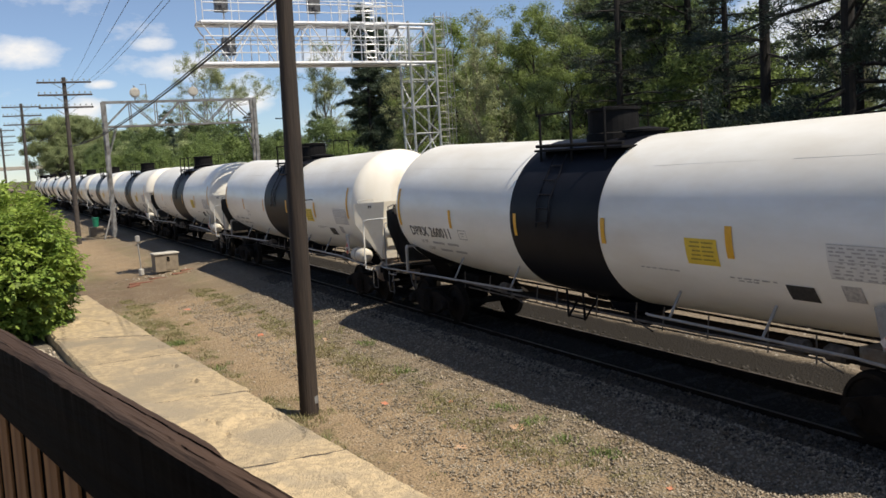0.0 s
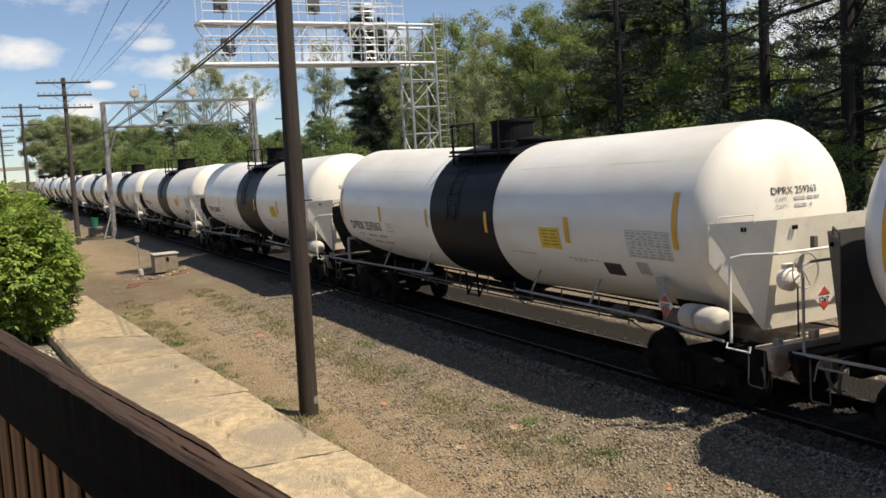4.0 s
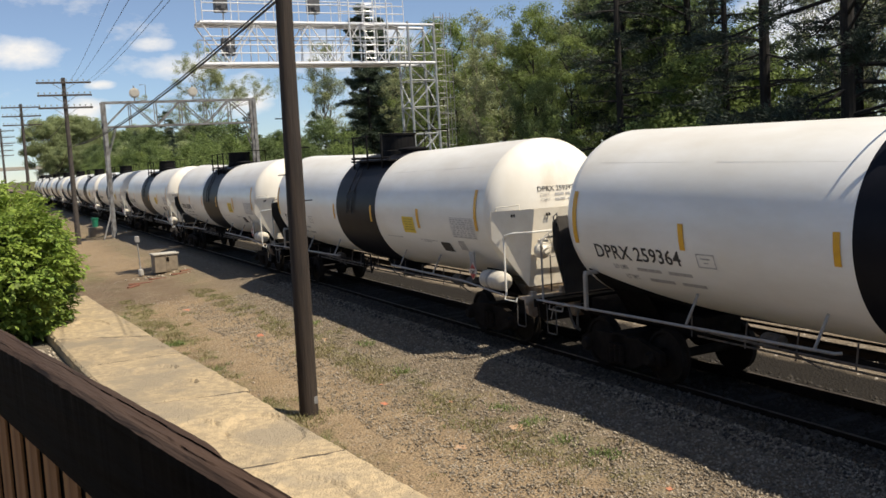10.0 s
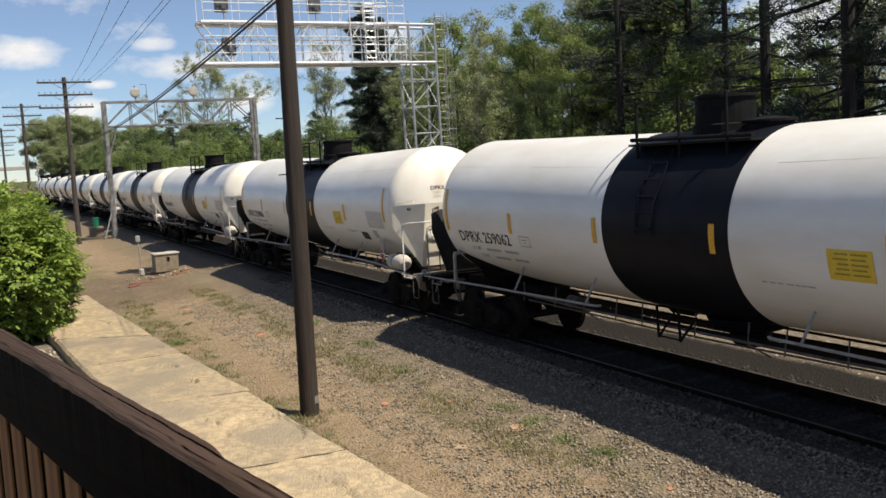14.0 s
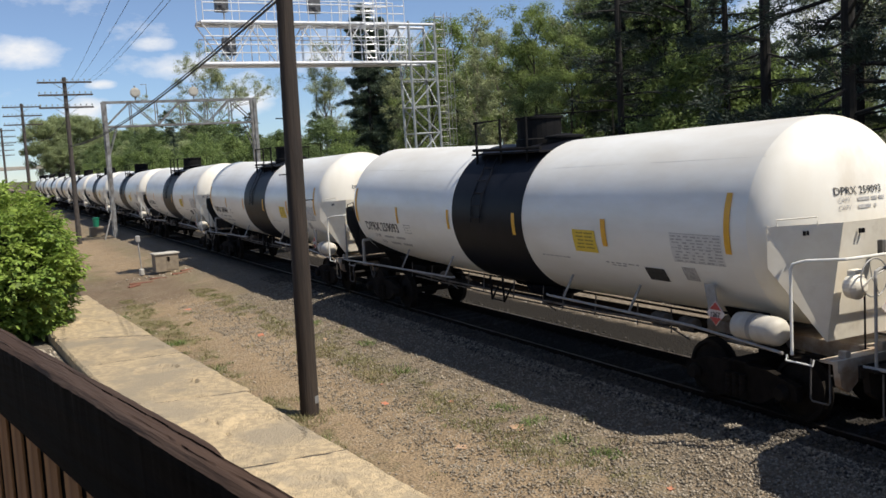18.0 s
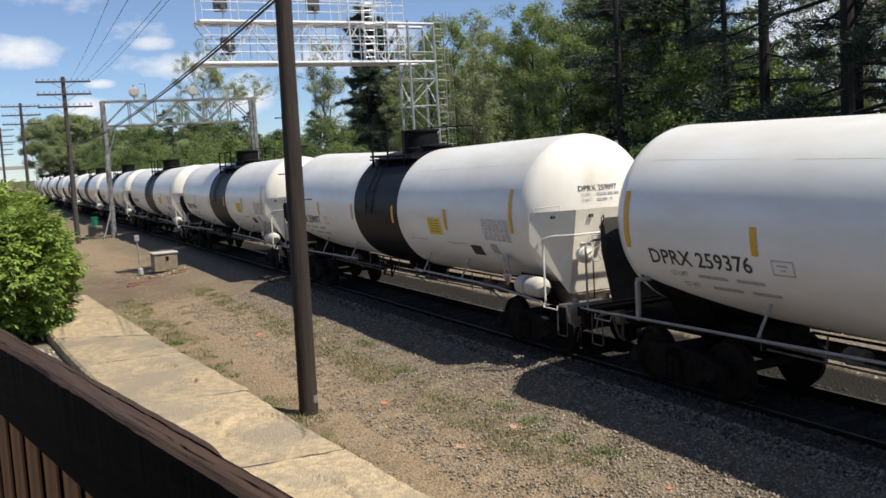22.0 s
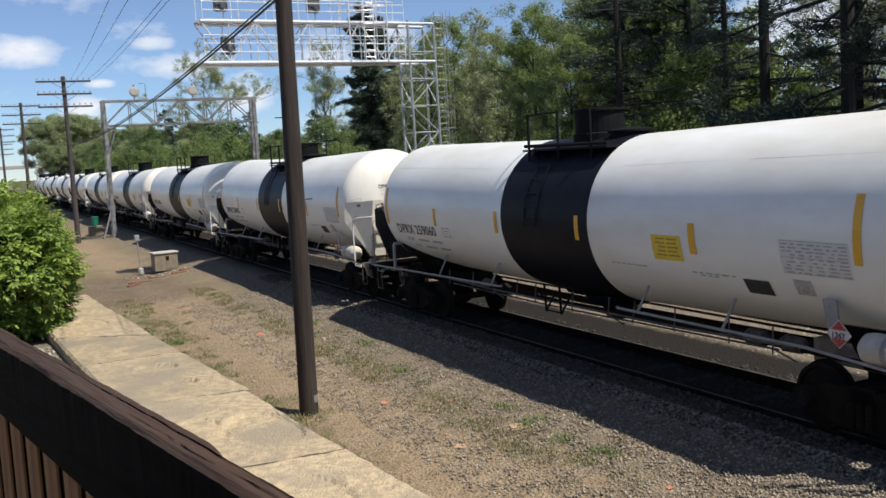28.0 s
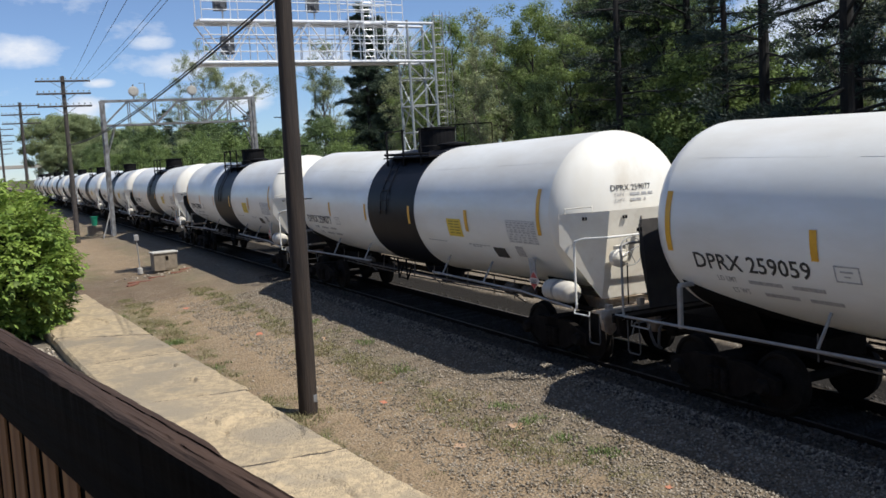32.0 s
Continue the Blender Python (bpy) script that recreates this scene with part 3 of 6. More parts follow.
def build_wall():
    w = thing("retaining_wall", pose(0, 0, 0), "retaining wall with worn tan stone capping slabs", "wall", kind="structure")
    bm = B()
    slab(bm, [(wall_right(-3) - 0.05, -3, -1.0), (wall_right(14.6) - 0.05, 14.6, -1.0), (wall_left(14.6) + 0.05, 14.6, -1.0), (wall_left(-3) + 0.05, -3, -1.0)], (0, 0, 3.13))
    part("wall_core", bm, M_MORTAR, w, "rough mortared masonry")
    joints = [(-3, -3), (-1.0, -0.9), (1.2, 1.2), (3.2, 3.3), (5.26, 5.32), (7.16, 7.27), (9.16, 9.12), (10.35, 10.93), (12.7, 13.0), (14.6, 14.8)]
    rnd = random.Random(5)
    for (r0, l0), (r1, l1) in zip(joints, joints[1:]):
        bm = B()
        nu, nv = 40, 76
        jut0, jut1 = rnd.uniform(-0.018, 0.018), rnd.uniform(-0.018, 0.018)
        lift, dip = rnd.uniform(-0.006, 0.006), rnd.uniform(-0.008, 0.008)
        grid = []
        for i in range(nu + 1):
            row = []
            for j in range(nv + 1):
                u, v = i / nu, j / nv
                yr, yl = r0 + 0.010 + (r1 - r0 - 0.020) * v, l0 + 0.010 + (l1 - l0 - 0.020) * v
                y = yl + (yr - yl) * u
                xl, xr = wall_left(y), wall_right(y) + jut0 + (jut1 - jut0) * v
                x = xl + (xr - xl) * u
                edge = min(u, 1 - u, v, 1 - v)
                wob = 0.022 * lump(x * 5, y * 5, 3)
                z = 2.30 + lift + dip * (v - 0.5) + scour(x, y) + 0.007 * lump(x * 1.6, y * 1.6, 0) + 0.0045 * lump(x * 7, y * 7, 2) + 0.003 * lump(x * 19, y * 19, 4) - (0.022 if edge < 0.005 else 0.0)
                if u in (0, 1):
                    x += wob
                if v in (0, 1):
                    y += 0.8 * wob
                row.append(bm.verts.new((x, y, z)))
            grid.append(row)
        for i in range(nu):
            for j in range(nv):
                bm.faces.new((grid[i][j], grid[i + 1][j], grid[i + 1][j + 1], grid[i][j + 1]))
        rim = [grid[i][0] for i in range(nu)] + [grid[nu][j] for j in range(nv)] + [grid[i][nv] for i in range(nu, 0, -1)] + [grid[0][j] for j in range(nv, 0, -1)]
        low = [bm.verts.new((q.co.x, q.co.y, 2.135)) for q in rim]
        for k in range(len(rim)):
            bm.faces.new((rim[k], low[k], low[(k + 1) % len(rim)], rim[(k + 1) % len(rim)]))
        bmesh.ops.recalc_face_normals(bm, faces=bm.faces)
        part("capping_slab", bm, M_STONE, w, smooth=False)
    # soil has filled the joints almost to the top
    for r, l in joints[3:9]:
        bm = B()
        n = 24
        rows = []
        for i in range(n + 1):
            u = i / n
            y = l + (r - l) * u + 0.010 * lump(u * 6, l, 1)
            x = wall_left(y) + 0.02 + (wall_right(y) - wall_left(y) - 0.03) * u
            half = 0.013 + 0.007 * lump(u * 9, r, 4)
            rows.append([bm.verts.new((x, y + d * half, z)) for d, z in ((-1, 2.2), (-1, 2.291), (1, 2.293), (1, 2.2))])
        for p, q in zip(rows, rows[1:]):
            for k in range(3):
                bm.faces.new((p[k], p[k + 1], q[k + 1], q[k]))
        bmesh.ops.recalc_face_normals(bm, faces=bm.faces)
        part("joint", bm, M_JOINT, w, "dark soil-filled joint")
    return w


def build_bed():
    b = thing("planting_bed", pose(0, 0, 0), "raised bed of pale pebbles behind the wall", "ground", kind="structure")
    bm = B()
    slab(bm, [(-60, -40, -1.0), (wall_left(-40) - 0.01, -40, -1.0), (wall_left(14.5) - 0.01, 14.5, -1.0), (wall_left(14.5) - 0.01, 40, -1.0), (-60, 40, -1.0)], (0, 0, 3.18))
    part("soil", bm, M_MORTAR, b, "brown soil")
    return b


def build_deck_rail():
    """The stained timber guard rail of the deck."""
    y0, y1 = -1.2, 2.9
    a, c = Vector((-10.73, 0.91, 0)), Vector((-10.945, 2.16, 0))
    way = (c - a).normalized()
    side = Vector((way.y, -way.x, 0))
    turn = math.degrees(math.atan2(way.y, way.x)) - 90
    t = thing("deck_railing", pose(c.x, c.y, 3.708, 0, 0, turn), "dark brown stained timber deck railing with split lighter top", "railing")
    # in the railing's own space y runs along it and x points away from the deck
    bm = B()
    n = 400
    rows = []
    for k in range(n + 1):
        y = -4.2 + 5.0 * k / n
        wob = 0.003 * lump(y * 5, 0, 0) + 0.0012 * lump(y * 31, 7, 0)

        def crack(lo, hi):
            return min(1.0, max(0.0, min(y - lo, hi - y) / 0.12)) * min(1.0, max(0.0, 0.25 + 2.2 * lump(y * 9, lo, 0)))

        # the outer strip has broken away short of the splinter's tip
        gone = min(1.0, max(0.0, (-1.06 - 0.012 * lump(y * 40, 3, 0) - y) / 0.09))
        out = 0.004 - 0.013 * gone + wob
        xa, xb = -0.026 + 0.004 * lump(y * 2.2, 5, 0) - 0.006 * (y + 1.1), -0.0125 + 0.003 * lump(y * 2.6, 9, 0) + 0.004 * (y + 1.1)
        xa, xb = min(-0.021, max(-0.032, xa)), min(-0.008, max(-0.016, xb))
        da, db = 0.007 * max(0.0, crack(-1.32, -0.80)), 0.009 * max(0.0, crack(-1.16, -0.42))
        tops = [0.0016 * lump(y * 9, j, 0) for j in range(5)]
        rows.append([(-0.040, y, -0.165), (-0.041 + wob, y, -0.008), (-0.035, y, tops[0]), (xa - 0.0022, y, 0.001 + tops[1]), (xa, y, -da + tops[1]), (xa + 0.0022, y, 0.0005 + tops[2]),
                     (xb - 0.0016, y, 0.0015 + tops[3]), (xb, y, -db + tops[3]), (xb + 0.0014, y, 0.002 + tops[3]), (out - 0.004, y, 0.002 - 0.006 * gone + tops[4]), (out, y, -0.007 - 0.004 * gone), (0.0, y, -0.165)])
    grid = [[bm.verts.new(p) for p in r] for r in rows]
    for r, s in zip(grid, grid[1:]):
        for k in range(len(r)):
            bm.faces.new((r[k], r[(k + 1) % len(r)], s[(k + 1) % len(r)], s[k]))
    bmesh.ops.recalc_face_normals(bm, faces=bm.faces)
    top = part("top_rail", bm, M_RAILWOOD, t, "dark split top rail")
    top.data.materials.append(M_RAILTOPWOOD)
    # upward faces take the lighter wood colour
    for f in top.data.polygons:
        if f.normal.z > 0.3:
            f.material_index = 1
    bm = B()
    box(bm, -0.04, 0.0, -4.2, 0.8, -1.0, -0.86, 0.004)
    part("bottom_rail", bm, M_RAILWOOD, t)
    me = None
    for k in range(33):
        if me is None:
            bm = B()
            box(bm, -0.007, -0.001, -0.049, 0.049, -0.88, -0.166, 0.001)
            ob = part("baluster", bm, M_SLAT, t)
            me = ob.data
        else:
            ob = part("baluster", me, None, t)
        ob.location = (0.0, -4.01 + 0.1515 * k, 0)
    # added dark sheet that stands in for shade in the slat gaps
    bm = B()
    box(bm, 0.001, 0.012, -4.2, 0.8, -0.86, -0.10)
    part("backing_board", bm, M_RAILWOOD, t, "dark sheet added behind the slats to blacken the gaps")
    for y in (-4.0, -1.9, 0.7):
        bm = B()
        box(bm, -0.13, -0.042, y - 0.045, y + 0.045, -1.1, -0.02, 0.004)
        part("post", bm, M_RAILWOOD, t)
    d = thing("deck", pose(0, 0, 0), "brown timber deck boards under the viewer", "deck", kind="structure")
    me = None
    for k in range(30):
        if me is None:
            bm = B()
            box(bm, -0.068, 0.068, -4.0, 3.2, -0.04, 0.0, 0.004)
            ob = part("deck_board", bm, M_RAILWOOD, d)
            me = ob.data
        else:
            ob = part("deck_board", me, None, d)
        ob.location = (-11.05 - 0.145 * k, 0, 2.6)
    bm = B()
    box(bm, -15.4, -11.0, -3.9, 3.1, 2.2, 2.55)
    part("deck_frame", bm, M_RAILWOOD, d)
    return t


# ---- the train ----
R, CAR, PITCH = 1.53, 18.2, 0.0168   # tank radius, coupled length, slope of each half


def axis_z(y):
    return 2.68 + PITCH * abs(y)


def shell(y0, y1, r, n=72, rows=2):
    bm = B()
    rings = []
    for j in range(rows + 1):
        y = y0 + (y1 - y0) * j / rows
        rings.append([bm.verts.new((r * math.cos(k * math.tau / n), y, axis_z(y) + r * math.sin(k * math.tau / n))) for k in range(n)])
    for a, c in zip(rings, rings[1:]):
        for k in range(n):
            bm.faces.new((a[k], a[(k + 1) % n], c[(k + 1) % n], c[k]))
    bmesh.ops.recalc_face_normals(bm, faces=bm.faces)
    return bm


def head(sign):
    bm = B()
    n, steps = 72, 14
    rings = []
    for j in range(steps):
        a = j / steps * math.pi / 2
        y = sign * (7.46 + 0.78 * math.sin(a))
        r = R * math.cos(a) ** 0.97
        rings.append([bm.verts.new((r * math.cos(k * math.tau / n), y, axis_z(7.46) + r * math.sin(k * math.tau / n))) for k in range(n)])
    tip = bm.verts.new((0, sign * 8.24, axis_z(7.46)))
    for a, c in zip(rings, rings[1:]):
        for k in range(n):
            bm.faces.new((a[k], a[(k + 1) % n], c[(k + 1) % n], c[k]))
    for k in range(n):
        bm.faces.new((rings[-1][k], rings[-1][(k + 1) % n], tip))
    bmesh.ops.recalc_face_normals(bm, faces=bm.faces)
    return bm


def decal(y0, y1, z0, z1, proud=0.006, bm=None, skew=0.0):
    """A sheet on the tank's near side, between two stations and two heights."""
    bm = bm or B()
    n = 6
    cols = []
    for j in range(2):
        col = []
        for k in range(n + 1):
            y = (y0, y1)[j] + skew * k / n
            z = z0 + (z1 - z0) * k / n
            d = z - axis_z(y)
            col.append(bm.verts.new((-math.sqrt(max(0.01, (R + proud) ** 2 - d * d)), y, z)))
        cols.append(col)
    for k in range(n):
        bm.faces.new((cols[0][k], cols[1][k], cols[1][k + 1], cols[0][k + 1]))
    return bm


def on_tank(me, y, z, wide=1.0):
    """Lays flat lettering on the tank's near side, its left edge at y and its foot at height z."""
    for v in me.vertices:
        yy, zz = y - v.co.x * wide, z + v.co.y
        d = zz - axis_z(yy)
        v.co = (-math.sqrt((R + 0.006 + v.co.z) ** 2 - d * d), yy, zz)
    return me


def on_head(me, x, z):
    """Lays flat lettering on the dome of the near head."""
    for v in me.vertices:
        xx, zz = x + v.co.x, z + v.co.y
        r = min(0.98, math.hypot(xx, zz - axis_z(7.46)) / R)
        v.co = (xx, -(7.46 + 0.78 * math.sin(math.acos(r ** (1 / 0.97)))) - 0.010 - v.co.z, zz)
    return me


def wheelset(parent, y):
    bm = B()
    tube(bm, (-0.7, y, 0.457), (0.7, y, 0.457), 0.08, 12)
    part("axle", bm, M_WHEEL, parent)
    for s in (-1, 1):
        bm = B()
        lathe(bm, ((0.12, s * 0.78), (0.16, s * 0.82), (0.38, s * 0.80), (0.40, s * 0.835), (0.455, s * 0.83), (0.46, s * 0.72), (0.49, s * 0.70), (0.49, s * 0.685), (0.38, s * 0.70), (0.14, s * 0.74)), (0, y, 0.457), "x", 28)
        part("wheel", bm, M_WHEEL, parent, smooth=False)


def truck(car, y):
    t = new("truck")
    t.parent = car
    t.location = (0, y, 0)
    for s in (-1, 1):
        x = s * 1.0
        bm = B()
        out = [(x, -1.12, 0.58), (x, -1.12, 0.36), (x, -0.72, 0.36), (x, -0.42, 0.20), (x, 0.42, 0.20), (x, 0.72, 0.36), (x, 1.12, 0.36), (x, 1.12, 0.58), (x, 0.55, 0.74), (x, -0.55, 0.74)]
        slab(bm, out, (s * 0.12, 0, 0))
        fr = part("side_frame", bm, M_TRUCK, t)
        bm = B()
        for dy in (-0.14, 0, 0.14):
            lathe(bm, [(0.055 + 0.012 * (i % 2), 0.26 + 0.03 * i) for i in range(12)], (x + s * 0.15, dy, 0), "z", 10)
        part("spring_nest", bm, M_TRUCK, fr)
        for dy in (-0.89, 0.89):
            bm = B()
            lathe(bm, ((0.11, 0.0), (0.13, s * 0.05), (0.09, s * 0.13)), (x + s * 0.10, dy, 0.457), "x", 14)
            part("bearing_cap", bm, M_WHEEL, fr)
    bm = B()
    box(bm, -1.12, 1.12, -0.2, 0.2, 0.5, 0.78, 0.03)
    part("bolster", bm, M_TRUCK, t)
    for dy in (-0.89, 0.89):
        wheelset(t, dy)
    return t


def shield(car, s, material, label):
    """The half-height plate round the foot of a tank head, its two wings bent back."""
    bm = B()
    top, y, off = (2.86, -8.66, 0.0) if s < 0 else (2.74, 8.69, 0.03)
    p = {"a": (-1.63, s * (7.94 + off), top), "b": (-1.63, s * (7.94 + off), 2.30), "c": (-1.08, s * (8.42 + off), 1.30), "d": (-1.02, y, top + 0.04)}
    q = {k: (-v[0], v[1], v[2]) for k, v in p.items()}
    rim = [p["a"], p["d"], q["d"], q["a"], q["b"], q["c"], p["c"], p["b"]]
    out = [bm.verts.new(v) for v in rim]
    inn = [bm.verts.new((v[0], v[1] - s * 0.012, v[2])) for v in rim]
    for ring in (out, inn):
        for i in ((0, 7, 6, 1), (1, 6, 5, 2), (2, 5, 4, 3)):
            bm.faces.new([ring[j] for j in i])
    for j in range(8):
        bm.faces.new((out[j], out[(j + 1) % 8], inn[(j + 1) % 8], inn[j]))
    bmesh.ops.recalc_face_normals(bm, faces=bm.faces)
    ob = part("head_shield", bm, material, car, label)
    for x in (-1.32, -0.70):
        for dx in (-0.03, 0.03):
            yy = y - s * max(0, (-1.02 - x)) * 1.18
            bm = B()
            box(bm, x + dx - 0.014, x + dx + 0.014, yy + (0 if s > 0 else -0.03), yy + (0.03 if s > 0 else 0), top - 0.12, top - 0.06)
            part("lifting_lug", bm, M_BLACK, ob)
    bm = B()
    rope(bm, [(-1.55, s * 8.04, top), (-1.55, s * 8.04, top + 0.09), (-1.22, s * 8.42, top + 0.12), (-1.22, s * 8.42, top)], 0.012, 6)
    part("grab_iron", bm, material, ob)
    return ob


def end_platform(car, s, deck_material):
    e = new("end_platform")
    e.parent = car
    bm = B()
    box(bm, -1.50, 1.50, min(s * 8.66, s * 8.92), max(s * 8.66, s * 8.92), 1.13, 1.17, 0.006)
    part("deck_plate", bm, deck_material, e, "dusty rust-stained deck plate")
    bm = B()
    box(bm, -1.50, 1.50, min(s * 8.90, s * 8.95), max(s * 8.90, s * 8.95), 1.03, 1.19, 0.006)
    part("end_sill", bm, deck_material, e)
    bm = B()
    if s < 0:
        pts = [(-1.50, -8.21, 1.15), (-1.50, -8.21, 2.30), (-1.49, -8.24, 2.37), (-1.42, -8.40, 2.42), (-1.20, -8.84, 2.45), (-1.0, -8.90, 2.46), (1.28, -8.90, 2.46), (1.38, -8.88, 2.40), (1.40, -8.86, 1.15)]
    else:
        pts = [(-1.38, 8.78, 1.1), (-1.38, 8.78, 2.28), (-1.35, 8.80, 2.35), (-1.25, 8.82, 2.38), (1.25, 8.82, 2.38), (1.35, 8.80, 2.35), (1.38, 8.78, 2.28), (1.38, 8.78, 1.1)]
    rope(bm, pts, 0.021, 8)
    part("handrail", bm, M_WHITE if s < 0 else M_GREYPIPE, e, "bent pipe handrail")
    bm = B()
    rope(bm, [(-1.42, s * 8.05, 1.12), (-1.44, s * 8.05, 1.04), (-1.44, s * 8.5, 1.04), (-1.42, s * 8.5, 1.12)], 0.014, 6)
    part("grab_iron", bm, M_WHITE if s < 0 else M_GREYPIPE, e)
    for x in (-1.36, 1.36):
        bm = B()
        rope(bm, [(x, s * 8.40, 1.1), (x, s * 8.38, 0.58), (x, s * 8.41, 0.54), (x, s * 8.67, 0.54), (x, s * 8.70, 0.58), (x, s * 8.70, 1.1)], 0.013, 6)
        part("step_iron", bm, M_STIRRUP, e, "dull iron stirrup step")
    # corner casting, striker and the air hose that hangs beside the coupler
    bm = B()
    slab(bm, [(-1.46, s * 8.93, 1.14), (-1.05, s * 8.93, 1.14), (-1.12, s * 8.93, 0.86), (-1.28, s * 8.93, 0.74), (-1.42, s * 8.93, 0.84)], (0, -s * 0.10, 0))
    part("corner_casting", bm, deck_material, e, "rust-stained corner casting")
    bm = B()
    box(bm, -0.34, 0.34, min(s * 8.72, s * 8.96), max(s * 8.72, s * 8.96), 0.66, 1.06, 0.03)
    part("striker", bm, deck_material, e)
    bm = B()
    rope(bm, [(-0.45, s * 8.86, 0.92), (-0.47, s * 8.95, 0.80), (-0.46, s * 9.0, 0.62), (-0.42, s * 9.05, 0.46), (-0.34, s * 9.09, 0.40)], 0.026, 7)
    part("air_hose", bm, M_HOSE, e, "grey rubber air hose")
    if s < 0:
        for k, (x0, z0, h) in enumerate(((-1.25, 1.17, 0.10), (-0.55, 1.17, 0.14), (0.25, 1.17, 0.09))):
            bm = B()
            box(bm, x0 - 0.05, x0 + 0.05, -8.90, -8.78, z0, z0 + h, 0.012)
            part("deck_bracket", bm, deck_material, e)
    bm = B()
    rope(bm, [(-1.2, s * 8.72, 1.02), (-0.7, s * 8.80, 0.99), (-0.2, s * 8.86, 0.98)], 0.012, 6)
    rope(bm, [(-1.2, s * 8.72, 1.02), (-1.25, s * 8.74, 0.78)], 0.012, 6)
    part("uncoupling_lever", bm, M_GREYPIPE, e)
    return e


def build_car(detail):
    c = thing("tank_car", pose(0, 0, 0), "white cylindrical tank car with a black centre band and yellow reflectors", "tank car", "tank cars of the train")
    part("tank_half", shell(1.5, 7.46, R), M_WHITE, c, "glossy white shell", smooth=True)
    part("tank_half", shell(-7.46, -1.5, R), M_WHITE, c, "glossy white shell", smooth=True)
    band = part("band", shell(-1.5, 1.5, R + 0.004, 72, 4), M_BAND, c, "black painted centre band", smooth=True)
    part("tank_head", head(1), M_WHITE, c, smooth=True)
    # black patch on the belly that climbs the sides towards the tank's end
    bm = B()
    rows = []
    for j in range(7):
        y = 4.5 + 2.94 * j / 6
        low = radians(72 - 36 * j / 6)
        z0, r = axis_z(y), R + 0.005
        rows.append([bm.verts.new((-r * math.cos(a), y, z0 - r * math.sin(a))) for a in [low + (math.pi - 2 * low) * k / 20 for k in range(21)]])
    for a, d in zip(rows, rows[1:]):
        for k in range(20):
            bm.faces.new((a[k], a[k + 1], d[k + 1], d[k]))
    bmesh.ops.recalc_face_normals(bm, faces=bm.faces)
    part("cradle_plate", bm, M_BLACK, c, "black patch under the tank, higher towards the end", smooth=True)
    part("tank_head", head(-1), M_HEAD, c, "dusty cream domed head", smooth=True)
    if detail:
        # thin weld seams and grab strips along the upper shell
        for y0, y1 in ((-7.5, -1.7), (1.7, 7.5)):
            bm = B()
            for a in (radians(140),):
                for k in (0, 2):
                    ya, yb = y0 + (y1 - y0) * k / 4, y0 + (y1 - y0) * (k + 1.7) / 4
                    tube(bm, ((R - 0.002) * math.cos(a), ya, axis_z(ya) + R * math.sin(a)), ((R + 0.002) * math.cos(a), yb, axis_z(yb) + R * math.sin(a)), 0.0018, 5)
            part("seam", bm, M_SEAM, c)
    # reflectors
    for y, z0, z1, w in ((-7.08, 2.42, 3.30, 0.06), (7.40, 2.38, 3.30, 0.06), (-4.15, 2.36, 2.83, 0.07), (1.73, 2.40, 2.84, 0.055), (4.60, 2.42, 2.83, 0.06), (-1.17, 2.41, 2.85, 0.06)):
        part("reflector", decal(y - w, y + w, z0, z1, 0.011, skew=-0.02 if z1 - z0 > 0.6 else 0.0), M_YELLOW, c, "yellow reflective strip")
    sign = part("notice", decal(-3.89, -3.21, 2.22, 2.62, 0.007), M_SIGN, c, "yellow notice with worn black lines")
    if detail:
        bm = B()
        for k in range(5):
            z = 2.29 + 0.065 * k
            decal(-3.82 + 0.03 * (k % 2), -3.57, z, z + 0.024, 0.010, bm)
            decal(-3.53, -3.30 - 0.03 * (k % 3), z, z + 0.024, 0.010, bm)
        part("notice_line", bm, M_LINE, sign)
        panel = part("data_panel", decal(-6.96, -5.84, 2.22, 2.68, 0.006), M_FADED, c, "faded grey stencilled data panel")
        bm = B()
        rnd = random.Random(17)
        for k in range(9):
            z, y = 2.235 + 0.048 * k, -6.93
            while y < -5.95:
                w = rnd.uniform(0.05, 0.16)
                decal(y, min(y + w, -5.87), z, z + 0.022, 0.009, bm)
                y += w + rnd.uniform(0.03, 0.10)
        for z in (2.225, 2.45, 2.67):
            decal(-6.95, -5.85, z, z + 0.008, 0.009, bm)
        part("data_line", bm, M_STENCIL, panel)
        stain = part("stencil_patch", decal(-6.25, -5.95, 1.92, 2.14, 0.006), M_STENCIL, c)
        part("black_panel", decal(-5.50, -5.02, 1.84, 2.06, 0.007), M_INK, c, "small black stencilled panel")
        bm = B()
        for y, z, stop in ((-2.0, 2.06, -2.9), (-4.0, 2.06, -4.85), (-4.15, 2.02, -4.55)):
            while y > stop:
                w = rnd.uniform(0.05, 0.15)
                decal(y - w, y, z, z + 0.022, 0.006, bm)
                y -= w + rnd.uniform(0.02, 0.06)
        part("stencil_line", bm, M_STENCIL, c)
        for text, z, at in (("LD LMT", 1.98, 6.55), ("LT WT", 1.81, 6.35)):
            part("weight_stencil", on_tank(words(text, 0.115, 0.001, 0.001), at, z), M_STENCIL, c, "worn grey weight stencil")
            for y, w in ((at - 0.62, 0.62), (at - 1.42, 0.55)):
                part("weight_figure", decal(y - w, y, z, z + 0.055, 0.006), M_STENCIL, c, "worn grey stencilled figures")
        bm = B()
        for y0, y1, z0, z1 in ((4.34, 3.95, 2.37, 2.39), (4.34, 3.95, 2.17, 2.19), (4.34, 4.32, 2.17, 2.39), (3.97, 3.95, 2.17, 2.39), (4.25, 4.05, 2.30, 2.325), (4.2, 4.1, 2.24, 2.26)):
            decal(y1, y0, z0, z1, 0.006, bm)
